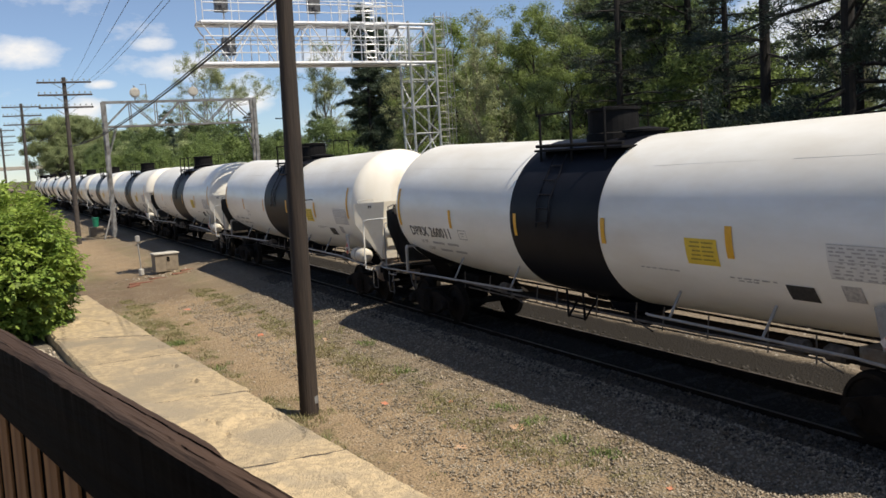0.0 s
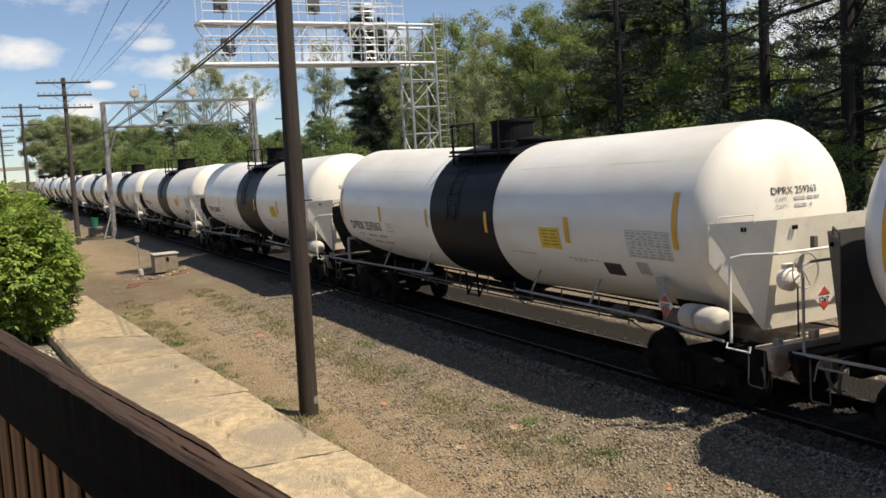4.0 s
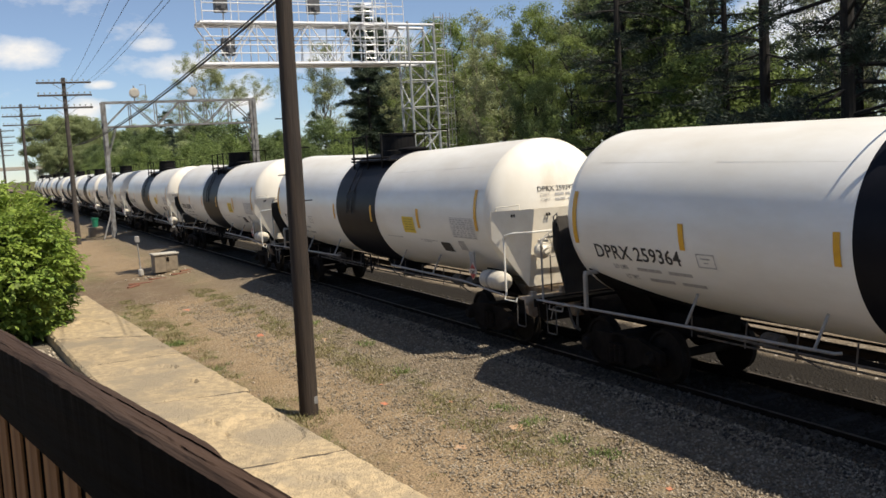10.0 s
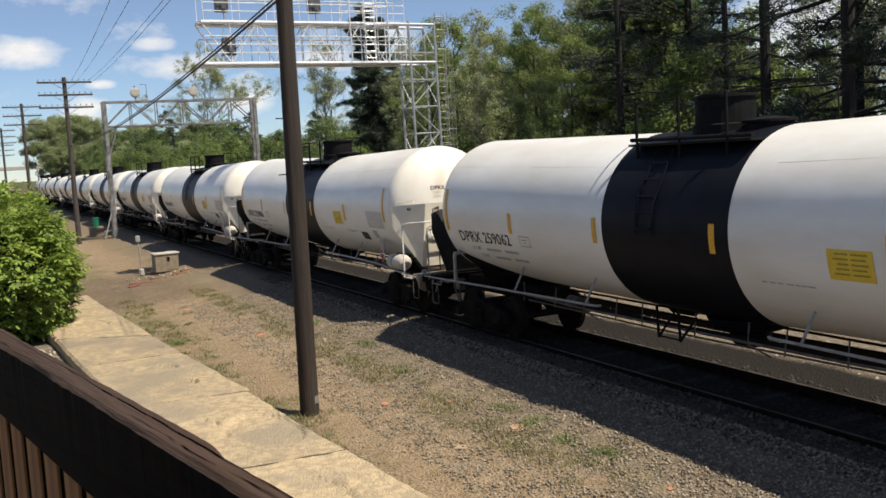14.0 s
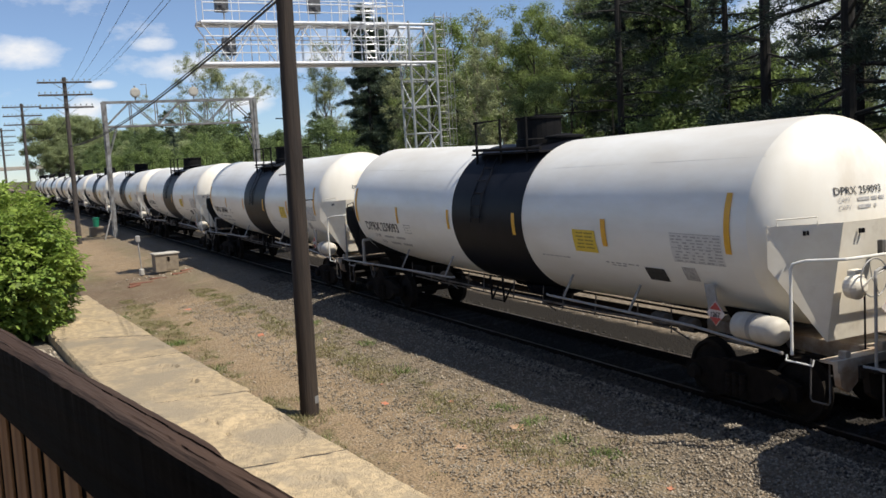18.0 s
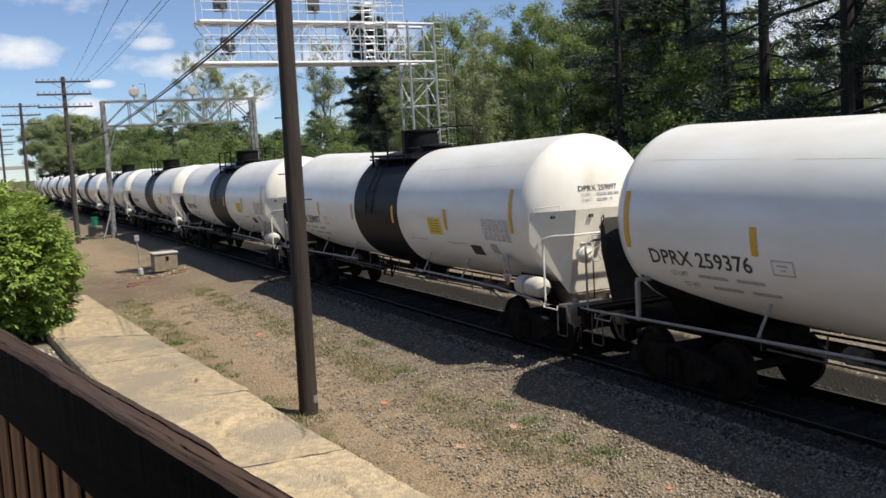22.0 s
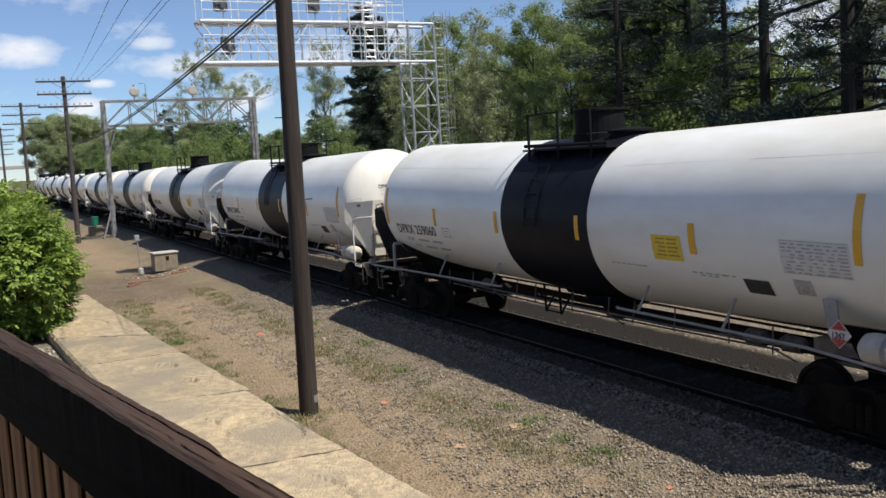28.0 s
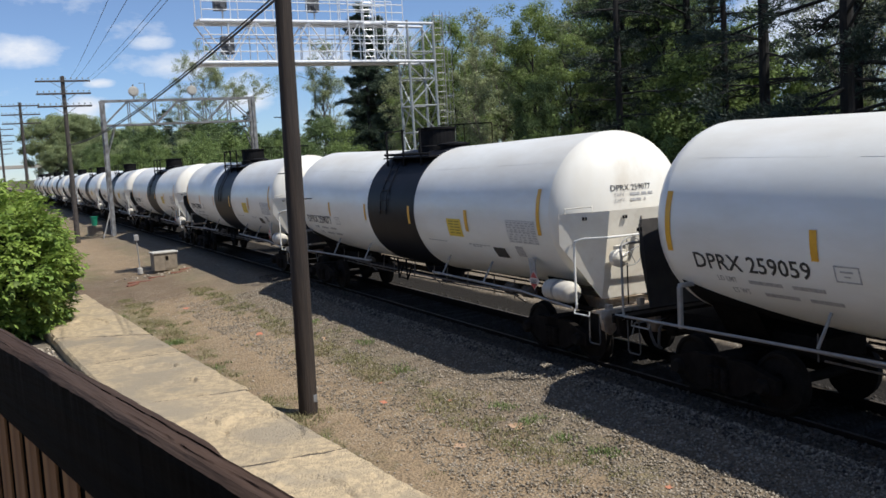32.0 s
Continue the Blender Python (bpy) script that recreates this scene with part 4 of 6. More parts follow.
        part("stencil_box", bm, M_STENCIL, c, "small boxed stencil")
    # ends
    s_near = shield(c, -1, M_SHIELD, "dusty cream head shield plate")
    s_far = shield(c, 1, M_DARKSHIELD, "black head shield plate")
    end_platform(c, -1, M_RUST)
    end_platform(c, 1, M_TRUCK)
    # stub sills and couplers
    for s in (-1, 1):
        bm = B()
        box(bm, -0.42, 0.42, min(s * 5.4, s * 8.55), max(s * 5.4, s * 8.55), 0.80, 1.14, 0.02)
        part("stub_sill", bm, M_RUST if s < 0 else M_TRUCK, c)
        bm = B()
        box(bm, -0.12, 0.12, min(s * 8.5, s * 9.0), max(s * 8.5, s * 9.0), 0.78, 0.96, 0.03)
        box(bm, -0.2, 0.2, min(s * 8.86, s * 9.1), max(s * 8.86, s * 9.1), 0.70, 1.0, 0.05)
        part("coupler", bm, M_TRUCK, c, "cast iron knuckle coupler")
        for dx in (-0.85, 0.85):
            bm = B()
            slab(bm, [(dx, s * 6.3, 1.5), (dx, s * 7.2, 1.5), (dx * 0.5, s * 7.2, 0.82), (dx * 0.5, s * 6.3, 0.82)], (0, 0.03, 0))
            part("saddle", bm, M_TRUCK, c)
    for y in (-6.8, 6.8):
        truck(c, y)
    # long side pipe with its struts
    bm = B()
    rope(bm, [(-1.45, 8.93, 1.17), (-1.45, 6.0, 1.22), (-1.45, 1.85, 1.27), (-1.40, 1.78, 1.28)], 0.023, 8)
    bm3 = B()
    rope(bm3, [(-1.40, -2.1, 1.30), (-1.45, -2.2, 1.30), (-1.45, -6.2, 1.26), (-1.45, -8.0, 1.13)], 0.023, 8)
    bm2 = B()
    rope(bm2, [(1.45, 8.4, 1.15), (1.45, 1.7, 1.25), (1.45, -8.0, 1.15)], 0.05, 6)
    part("far_side_rail", bm2, M_TRUCK, c)
    bm2 = B()
    rope(bm2, [(-0.62, 8.6, 0.92), (-0.75, 5.2, 1.02), (-0.8, 0.0, 1.0), (-0.75, -5.2, 1.02), (-0.62, -8.6, 0.92)], 0.045, 6)
    part("brake_pipe", bm2, M_TRUCK, c)
    bm2 = B()
    rope(bm2, [(0.5, 5.6, 0.86), (0.55, 0.4, 0.80), (0.5, -5.6, 0.86)], 0.035, 6)
    part("brake_rod", bm2, M_TRUCK, c)
    far_pipe = part("side_rail", bm, M_GREYPIPE, c, "grey pipe along the lower side")
    near_pipe = part("side_rail", bm3, M_GREYPIPE, c, "grey pipe along the lower side")
    for y0, y1 in ((4.63, 4.60), (2.18, 2.14), (-2.70, -2.75), (-4.66, -4.72)):
        bm = B()
        tube(bm, (-1.45, y0, 1.27), (-1.22, y1, 1.72), 0.022, 8)
        part("strut", bm, M_GREYPIPE, far_pipe if y0 > 0 else near_pipe)
    if detail:
        bm = B()
        box(bm, -1.46, -1.40, 7.24, 7.32, 1.16, 1.82, 0.01)
        part("bracket", bm, M_GREYPIPE, c, "grey bracket post")
        bm = B()
        box(bm, -1.44, -1.05, 7.23, 7.33, 1.80, 1.87, 0.02)
        part("bracket_foot", bm, M_GREYPIPE, c)
        bm = B()
        slab(bm, [(-1.36, -6.40, 1.92), (-1.36, -6.62, 1.92), (-1.40, -6.72, 1.40), (-1.40, -6.56, 1.40)], (0.03, 0, 0))
        part("bracket", bm, M_GREYPIPE, c)
        # air reservoir
        bm = B()
        lathe(bm, ((0.05, -7.90), (0.14, -7.88), (0.195, -7.80), (0.205, -7.72), (0.205, -7.14), (0.19, -7.05), (0.12, -6.98), (0.04, -6.96)), (-1.30, 0, 1.37), "y", 24)
        res = part("air_reservoir", bm, M_DRUM, c, "cream air reservoir drum", smooth=True)
        bm = B()
        lathe(bm, ((0.21, -7.44), (0.215, -7.42), (0.215, -7.38), (0.21, -7.36)), (-1.30, 0, 1.37), "y", 24)
        part("strap", bm, M_GREYPIPE, res)
        # diamond placards
        for centre, across, up, out in (((-1.46, -6.75, 1.52), (0, -1, 0), (0, 0, 1), (-1, 0, 0)), ((-0.18, -8.70, 1.70), (1, 0, 0), (0, 0, 1), (0, -1, 0))):
            o, a, u, w = Vector(centre), Vector(across), Vector(up), Vector(out)
            d = 0.19
            bm = B()
            slab(bm, [o + a * d, o + u * d, o - a * d, o - u * d], w * 0.006)
            pl = part("placard", bm, M_PLACARD, c, "red and white diamond placard")
            bm = B()
            f = o + w * 0.010
            slab(bm, [f + a * d * 0.62 + u * 0.055, f + u * d * 0.90, f - a * d * 0.62 + u * 0.055], w * 0.004)
            slab(bm, [f + a * d * 0.62 - u * 0.06, f - u * d * 0.90, f - a * d * 0.62 - u * 0.06], w * 0.004)
            part("placard_field", bm, M_RED, pl)
            figures = words("1267", 0.105, 0.001, 0.002)
            for v in figures.vertices:
                v.co = f + a * (v.co.x - 0.115) + u * (v.co.y - 0.052) + w * (0.002 + v.co.z)
            part("placard_number", figures, M_INK, pl)
        # hand brake: a round housing, a wheel on spokes and its chain
        bm = B()
        lathe(bm, ((0.16, -8.68), (0.17, -8.80), (0.11, -8.86), (0.05, -8.90)), (-0.93, 0, 2.06), "y", 20)
        box(bm, -0.99, -0.80, -8.80, -8.67, 1.98, 2.28, 0.02)
        hb = part("hand_brake", bm, M_SHIELD, c, "cream hand brake housing")
        bm = B()
        ring = [(-0.80 + 0.25 * math.cos(k * math.tau / 20), -8.94, 2.18 + 0.25 * math.sin(k * math.tau / 20)) for k in range(21)]
        rope(bm, ring, 0.010, 6)
        for k in range(4):
            a = k * math.tau / 4 + 0.4
            tube(bm, (-0.80, -8.90, 2.18), (-0.80 + 0.25 * math.cos(a), -8.94, 2.18 + 0.25 * math.sin(a)), 0.008, 6)
        part("brake_wheel", bm, M_GREYPIPE, hb, "spoked iron brake wheel")
        bm = B()
        tube(bm, (-0.74, -8.74, 1.95), (-0.74, -8.74, 1.2), 0.014, 6)
        part("brake_chain", bm, M_TRUCK, hb)
        bm = B()
        box(bm, -0.42, -0.34, -8.76, -8.68, 2.42, 2.62, 0.01)
        part("latch", bm, M_STIRRUP, c)
        bm = B()
        lathe(bm, ((0.09, 0.0), (0.10, 0.1), (0.09, 0.22)), (-0.75, -8.72, 0.98), "x", 14)
        part("valve", bm, M_RUST, c)
    # platform, rails and manway housing on the crown
    top = new("top_platform")
    top.parent = c
    bm = B()
    box(bm, -1.05, -0.55, -1.5, 1.3, 4.02, 4.06, 0.005)
    part("walkway", bm, M_BLACK, top, "black grating walkway")
    for y in (1.1, 0.05, -1.0):
        bm = B()
        tube(bm, (-1.02, y, 3.72), (-1.02, y, 4.76), 0.028, 6)
        part("rail_post", bm, M_BLACK, top)
    bm = B()
    rope(bm, [(-1.02, 1.25, 4.13), (-1.02, -1.51, 4.11)], 0.035, 6)
    rope(bm, [(-1.02, 1.22, 4.72), (-0.4, 1.30, 4.78)], 0.018, 6)
    rope(bm, [(-1.02, 1.2, 4.74), (-1.02, 0.11, 4.74)], 0.012, 6)
    part("guard_rail", bm, M_BLACK, top)
    bm = B()
    rope(bm, [(0.8, 1.55, 4.05), (0.8, 1.55, 4.88), (0.8, -1.45, 4.80), (0.8, -1.45, 4.05)], 0.015, 6)
    rope(bm, [(0.8, 0.05, 4.05), (0.8, 0.05, 4.84)], 0.013, 6)
    part("far_rail", bm, M_TRUCK, top, "thin dark guard rail")
    bm = B()
    lathe(bm, ((0.52, 4.0), (0.52, 4.30), (0.48, 4.32), (0.48, 4.72), (0.52, 4.73), (0.52, 4.78), (0.2, 4.80)), (0.0, 0.10, 0), "z", 28)
    part("manway_housing", bm, M_BLACK, top, "black round manway housing")
    bm = B()
    lathe(bm, ((0.36, 4.0), (0.36, 4.28), (0.42, 4.29), (0.42, 4.33), (0.1, 4.38)), (0.0, -0.85, 0), "z", 24)
    part("hatch", bm, M_BLACK, top)
    if detail:
        bm = B()
        for y in (0.55, 0.15):
            rope(bm, [(-1.06, y, 3.95), (-1.52, y, 3.1), (-1.57, y, 2.6)], 0.013, 6)
        ladder = part("ladder", bm, M_BAND, c, "black iron ladder")
        for k in range(5):
            z = 3.75 - 0.26 * k
            x = -math.sqrt(max(0.1, (R + 0.05) ** 2 - (z - 2.69) ** 2))
            bm = B()
            tube(bm, (x, 0.15, z), (x, 0.55, z), 0.014, 6)
            part("rung", bm, M_BAND, ladder)
        # bottom fittings
        bm = B()
        for y in (0.64, 0.11):
            tube(bm, (-1.10, y, 1.4), (-1.10, y - 0.03, 0.86), 0.025, 6)
            tube(bm, (-1.10, y - 0.03, 0.86), (-1.10, y - 0.42, 1.30), 0.022, 6)
        tube(bm, (-1.10, 0.62, 0.88), (-1.10, 0.05, 0.88), 0.016, 6)
        part("step_bracket", bm, M_BLACK, c, "black step bracket under the band")
        bm = B()
        lathe(bm, ((0.22, 0.72), (0.28, 0.76), (0.34, 0.95), (0.62, 1.05), (0.70, 1.22)), (0, -0.35, 0), "z", 20)
        part("outlet_valve", bm, M_BAND, c, "black outlet housing under the band")
        rnd = random.Random(29)
        bm = B()
        rope(bm, [(-0.98, 5.4, 1.10), (-1.0, 3.0, 1.04), (-1.0, -3.0, 1.04), (-0.98, -5.6, 1.10)], 0.024, 6)
        rope(bm, [(-0.90, 5.0, 0.96), (-0.92, 0.9, 0.93), (-0.88, -0.9, 0.93), (-0.9, -5.2, 0.99)], 0.018, 6)
        part("train_line", bm, M_RIGGING, c, "rusty brake pipes under the tank")
        for k in range(11):
            y = 5.0 - 1.02 * k + rnd.uniform(-0.25, 0.25)
            bm = B()
            tube(bm, (-1.0, y, 0.98 - rnd.uniform(0, 0.06)), (-0.96, y + rnd.uniform(-0.05, 0.05), 1.34), 0.014, 6)
            if k % 4 == 2:
                tube(bm, (-1.0, y, 1.02), (-0.95, y - 0.40, 0.88), 0.014, 6)
            part("hanger", bm, M_RIGGING, c)
        for y in (-4.6, -5.3, 3.6):
            bm = B()
            lathe(bm, ((0.05, -0.2), (0.12, -0.18), (0.13, 0.12), (0.07, 0.2)), (-0.72, y, 1.06), "y", 12)
            part("brake_valve", bm, M_RIGGING, c)
        bm = B()
        rope(bm, [(-0.3, 5.3, 0.95), (-0.35, 1.0, 0.9), (-0.35, -5.3, 0.95)], 0.03, 6)
        rope(bm, [(0.35, 5.3, 1.0), (0.35, -5.3, 1.0)], 0.025, 6)
        part("brake_pipe", bm, M_TRUCK, c)
        bm = B()
        lathe(bm, ((0.05, 1.6), (0.15, 1.65), (0.15, 2.2), (0.05, 2.25)), (0.6, 0, 1.0), "y", 14)
        part("brake_cylinder", bm, M_TRUCK, c)
    return c


NUMBERS = {7: "260011", 6: "260012", 5: "259363", 4: "259393", 3: "259385", 2: "259397", 1: "259364", 0: "259066", -1: "259062", -2: "259064",
           -3: "259093", -4: "259401", -5: "259097", -6: "259376", -7: "259365", -8: "259403", -9: "259060", -10: "259069", -11: "259077", -12: "259059"}
HOME = 19.28
# how far the train has gone, in metres from its place at 13 s
TRAIN_AT = ((0, -132.55), (0.5, -127.5), (1, -122.42), (1.5, -117.25), (2, -112.38), (3, -102.25), (3.5, -97.2), (5.5, -76.97), (6, -72.12), (6.5, -66.65),
            (7, -61.9), (8, -51.56), (8.5, -46.47), (9, -41.48), (9.5, -35.9), (10, -31.1), (10.5, -25.52), (11, -20.75), (12, -10.45), (12.5, -4.9), (13, 0.0),
            (13.5, 5.5), (14, 10.42), (14.5, 15.98), (16.5, 37.05), (17, 41.9), (17.5, 47.39), (18, 52.43), (18.5, 58.0), (19, 62.98), (19.5, 68.6), (20, 73.63))
TRAIN_LATER = ((21, 84.17), (22, 94.82), (22.5, 100.15), (23, 105.54), (23.5, 110.98), (24, 116.2), (24.5, 121.72), (25, 127.17), (25.5, 132.48), (27.5, 153.95),
               (28, 159.42), (28.5, 164.97), (29, 170.4), (30, 181.27), (31, 192.08), (31.5, 197.4), (32, 202.98))
train = []


def build_train():
    near_car, far_car = build_car(True), build_car(False)
    bars = B()
    for k, w in enumerate((0.62, 0.98)):
        decal(6.85 - 0.85 * k - w, 6.85 - 0.85 * k, 2.17, 2.38, 0.006, bars)
    part("marking_bar", bars, M_INK, far_car, "dark reporting marks")
    for k in range(-14, 28):
        source = near_car if k <= 10 else far_car
        y = HOME + TRAIN_AT[0][1] + CAR * k
        if source is near_car and k == -14 or source is far_car and k == 11:
            c = source
            c.matrix_basis = pose(0, y, 0)
        else:
            c = copy_thing(source, pose(0, y, 0))
        train.append((k, c))
    for k, c in train:
        if k > 10:
            continue
        if k == 7:
            # the band of this car sits farther back
            for o in c.children:
                if o.name.startswith(("top_platform", "ladder")):
                    o.location.y += 0.35
            spans = [shell(1.92, 7.46, R), shell(-7.46, -1.04, R), shell(-1.04, 1.92, R + 0.004, 72, 4)]
            for o in [q for q in c.children if q.name.split(".")[0] in ("tank_half", "band")]:
                if o.name.startswith("band"):
                    piece, paint = spans[2], M_BAND
                else:
                    piece, paint = (spans[0] if o.data.vertices[0].co.y > 0 else spans[1]), M_WHITE
                o.data = bpy.data.meshes.new(o.name.split(".")[0])
                piece.to_mesh(o.data)
                piece.free()
                o.data.materials.append(paint)
                o.data.polygons.foreach_set("use_smooth", [True] * len(o.data.polygons))
        if k in NUMBERS:
            part("reporting_mark", on_tank(words("DPRX " + NUMBERS[k], 0.335, 0.001, 0.004), 6.94, 2.16, 1.14), M_INK, c, "black stencilled reporting mark")
            part("reporting_mark", on_head(words("DPRX " + NUMBERS[k], 0.15, 0.0005, 0.0005), -0.61, 3.215), M_INK, c, "black stencilled reporting mark")
            for low, spans in ((3.115, ((0.33, 0.22), (0.59, 0.12), (0.74, 0.12))), (3.01, ((0.33, 0.24), (0.64, 0.04)))):
                part("capacity_stencil", on_head(words("CAPY", 0.085, 0.0005, 0.0), -0.55, low), M_STENCIL, c, "worn grey capacity stencil")
                for at, wide in spans:
                    bar = B()
                    for i in range(6):
                        q = [bar.verts.new((at + wide * (i + e) / 6, h, 0)) for e, h in ((0, 0.004), (1, 0.004), (1, 0.05), (0, 0.05))]
                        bar.faces.new(q)
                    bmesh.ops.remove_doubles(bar, verts=bar.verts, dist=0.0005)
                    me = bpy.data.meshes.new("capacity_figure")
                    bar.to_mesh(me)
                    bar.free()
                    part("capacity_figure", on_head(me, -0.55, low), M_STENCIL, c, "worn grey stencilled figures")


# ---- poles, signals and lineside things ----
def build_utility_pole():
    t = thing("utility_pole", pose(-5.88, 16.3, -0.62, 0.6, 0.4, 0), "tall dark brown wooden utility pole in the dirt", "utility pole")
    bm = B()
    n, rows = 20, 40
    rings = []
    for j in range(rows + 1):
        z = -0.4 + 10.4 * j / rows
        r = 0.178 - 0.0042 * z
        rings.append([bm.verts.new(((r + 0.006 * lump(math.cos(a) * 2, math.sin(a) * 2, z * 0.35)) * math.cos(a), (r + 0.006 * lump(math.cos(a) * 2, math.sin(a) * 2, z * 0.35)) * math.sin(a), z)) for a in [k * math.tau / n for k in range(n)]])
    for a, c in zip(rings, rings[1:]):
        for k in range(n):
            bm.faces.new((a[k], a[(k + 1) % n], c[(k + 1) % n], c[k]))
    bm.faces.new(rings[-1])
    part("shaft", bm, M_POLE, t, smooth=True)
    for z, s in ((4.98, 1), (4.02, 1), (5.5, -1), (4.5, -1)):
        bm = B()
        tube(bm, (s * 0.13, 0, z), (s * 0.30, -0.02, z), 0.010, 6)
        part("pole_step", bm, M_BLACK, t)
    bm = B()
    box(bm, 0.05, 0.13, -0.16, -0.12, 0.28, 0.42, 0.006)
    part("tag", bm, M_OLDSTEEL, t)
    return t


def build_line_pole(x, y, top, arms, lean):
    t = thing("telegraph_pole", pose(x, y, -0.6, 0, lean, 0), "weathered telegraph pole with crossarms and insulators", "telegraph pole", "telegraph poles along the line")
    bm = B()
    h = top + 0.6
    tube(bm, (0, 0, -0.3), (0, 0, h), 0.19, 12, 0.13)
    part("shaft", bm, M_GREYWOOD, t)
    for k in range(arms):
        z = h - 0.35 - 0.85 * k
        bm = B()
        box(bm, -1.75, 1.75, -0.22, -0.12, z - 0.06, z + 0.06, 0.008)
        arm = part("crossarm", bm, M_GREYWOOD, t)
        for s in (-1, 1):
            bm = B()
            tube(bm, (s * 0.75, -0.15, z - 0.05), (0, -0.15, z - 0.55), 0.018, 6)
            part("brace", bm, M_OLDSTEEL, arm)
        for j in range(10):
            bm = B()
            px_ = -1.65 + 3.3 * j / 9
            lathe(bm, ((0.012, 0.05), (0.012, 0.13), (0.045, 0.13), (0.05, 0.19), (0.03, 0.23)), (px_, -0.17, z), "z", 8)
            part("insulator", bm, M_GLASS, arm)
    return t


def member(bm, p, q, r=0.05):
    """A square steel angle between two points."""
    return tube(bm, p, q, r, 4)


def build_gantry():
    y, x0, x1, lo, hi, dy = 69.0, -2.55, 8.1, 7.45, 9.15, 0.9
    t = thing("signal_bridge", pose(0, y, 0), "old grey steel lattice signal bridge over both tracks", "signal bridge")
    for x, s in ((x0, 1), (x1, -1)):
        for d in (0, dy):
            bm = B()
            member(bm, (x, d, -0.5), (x, d, hi), 0.165)
            member(bm, (x + s * 0.75, d, lo), (x + s * 0.02, d, lo - 2.2), 0.05)
            part("upright", bm, M_OLDSTEEL, t)
        bm = B()
        z = -0.2
        while z < lo - 0.5:
            member(bm, (x, 0, z), (x, dy, z + 0.9), 0.035)
            member(bm, (x, dy, z + 0.9), (x, 0, z + 1.8), 0.035)
            z += 1.8
        part("lacing", bm, M_OLDSTEEL, t)
    for d in (0, dy):
        for z in (lo, hi):
            bm = B()
            member(bm, (x0 - 0.15, d, z), (x1 + 0.15, d, z), 0.085)
            part("chord", bm, M_OLDSTEEL, t)
        n = 6
        for k in range(n):
            xa, xb = x0 + (x1 - x0) * k / n, x0 + (x1 - x0) * (k + 1) / n
            bm = B()
            member(bm, (xa, d, hi if k % 2 else lo), (xb, d, lo if k % 2 else hi), 0.05)
            member(bm, (xb, d, lo), (xb, d, hi), 0.045)
            part("web_member", bm, M_OLDSTEEL, t)
    bm = B()
    box(bm, x0, x1, 0.1, dy - 0.1, lo - 0.02, lo + 0.02)
    part("walkway", bm, M_OLDSTEEL, t)
    bm = B()
    member(bm, (x0 - 0.75, 0, -0.4), (x0 - 0.1, 0, 1.6), 0.06)
    part("cable_riser", bm, M_GREYPIPE, t, "pale cable riser")
    for x in (-0.35, 3.75):
        bm = B()
        lathe(bm, ((0.24, 0.0), (0.36, 0.05), (0.36, 0.10), (0.26, 0.5), (0.14, 0.55)), (x, 0.35, 9.8), "y", 20)
        bm2 = part("signal_head", bm, M_CONCRETE, t, "pale round-backed signal head")
        bm = B()
        tube(bm, (x, 0.5, hi), (x, 0.5, 10.3), 0.05, 8)
        rope(bm, [(x + 0.35, 0.2, hi + 0.1), (x + 0.75, 0.2, hi + 0.1), (x + 0.75, 0.2, 10.35), (x + 0.35, 0.2, 10.35)], 0.025, 5)
        part("signal_bracket", bm, M_OLDSTEEL, bm2)
    return t


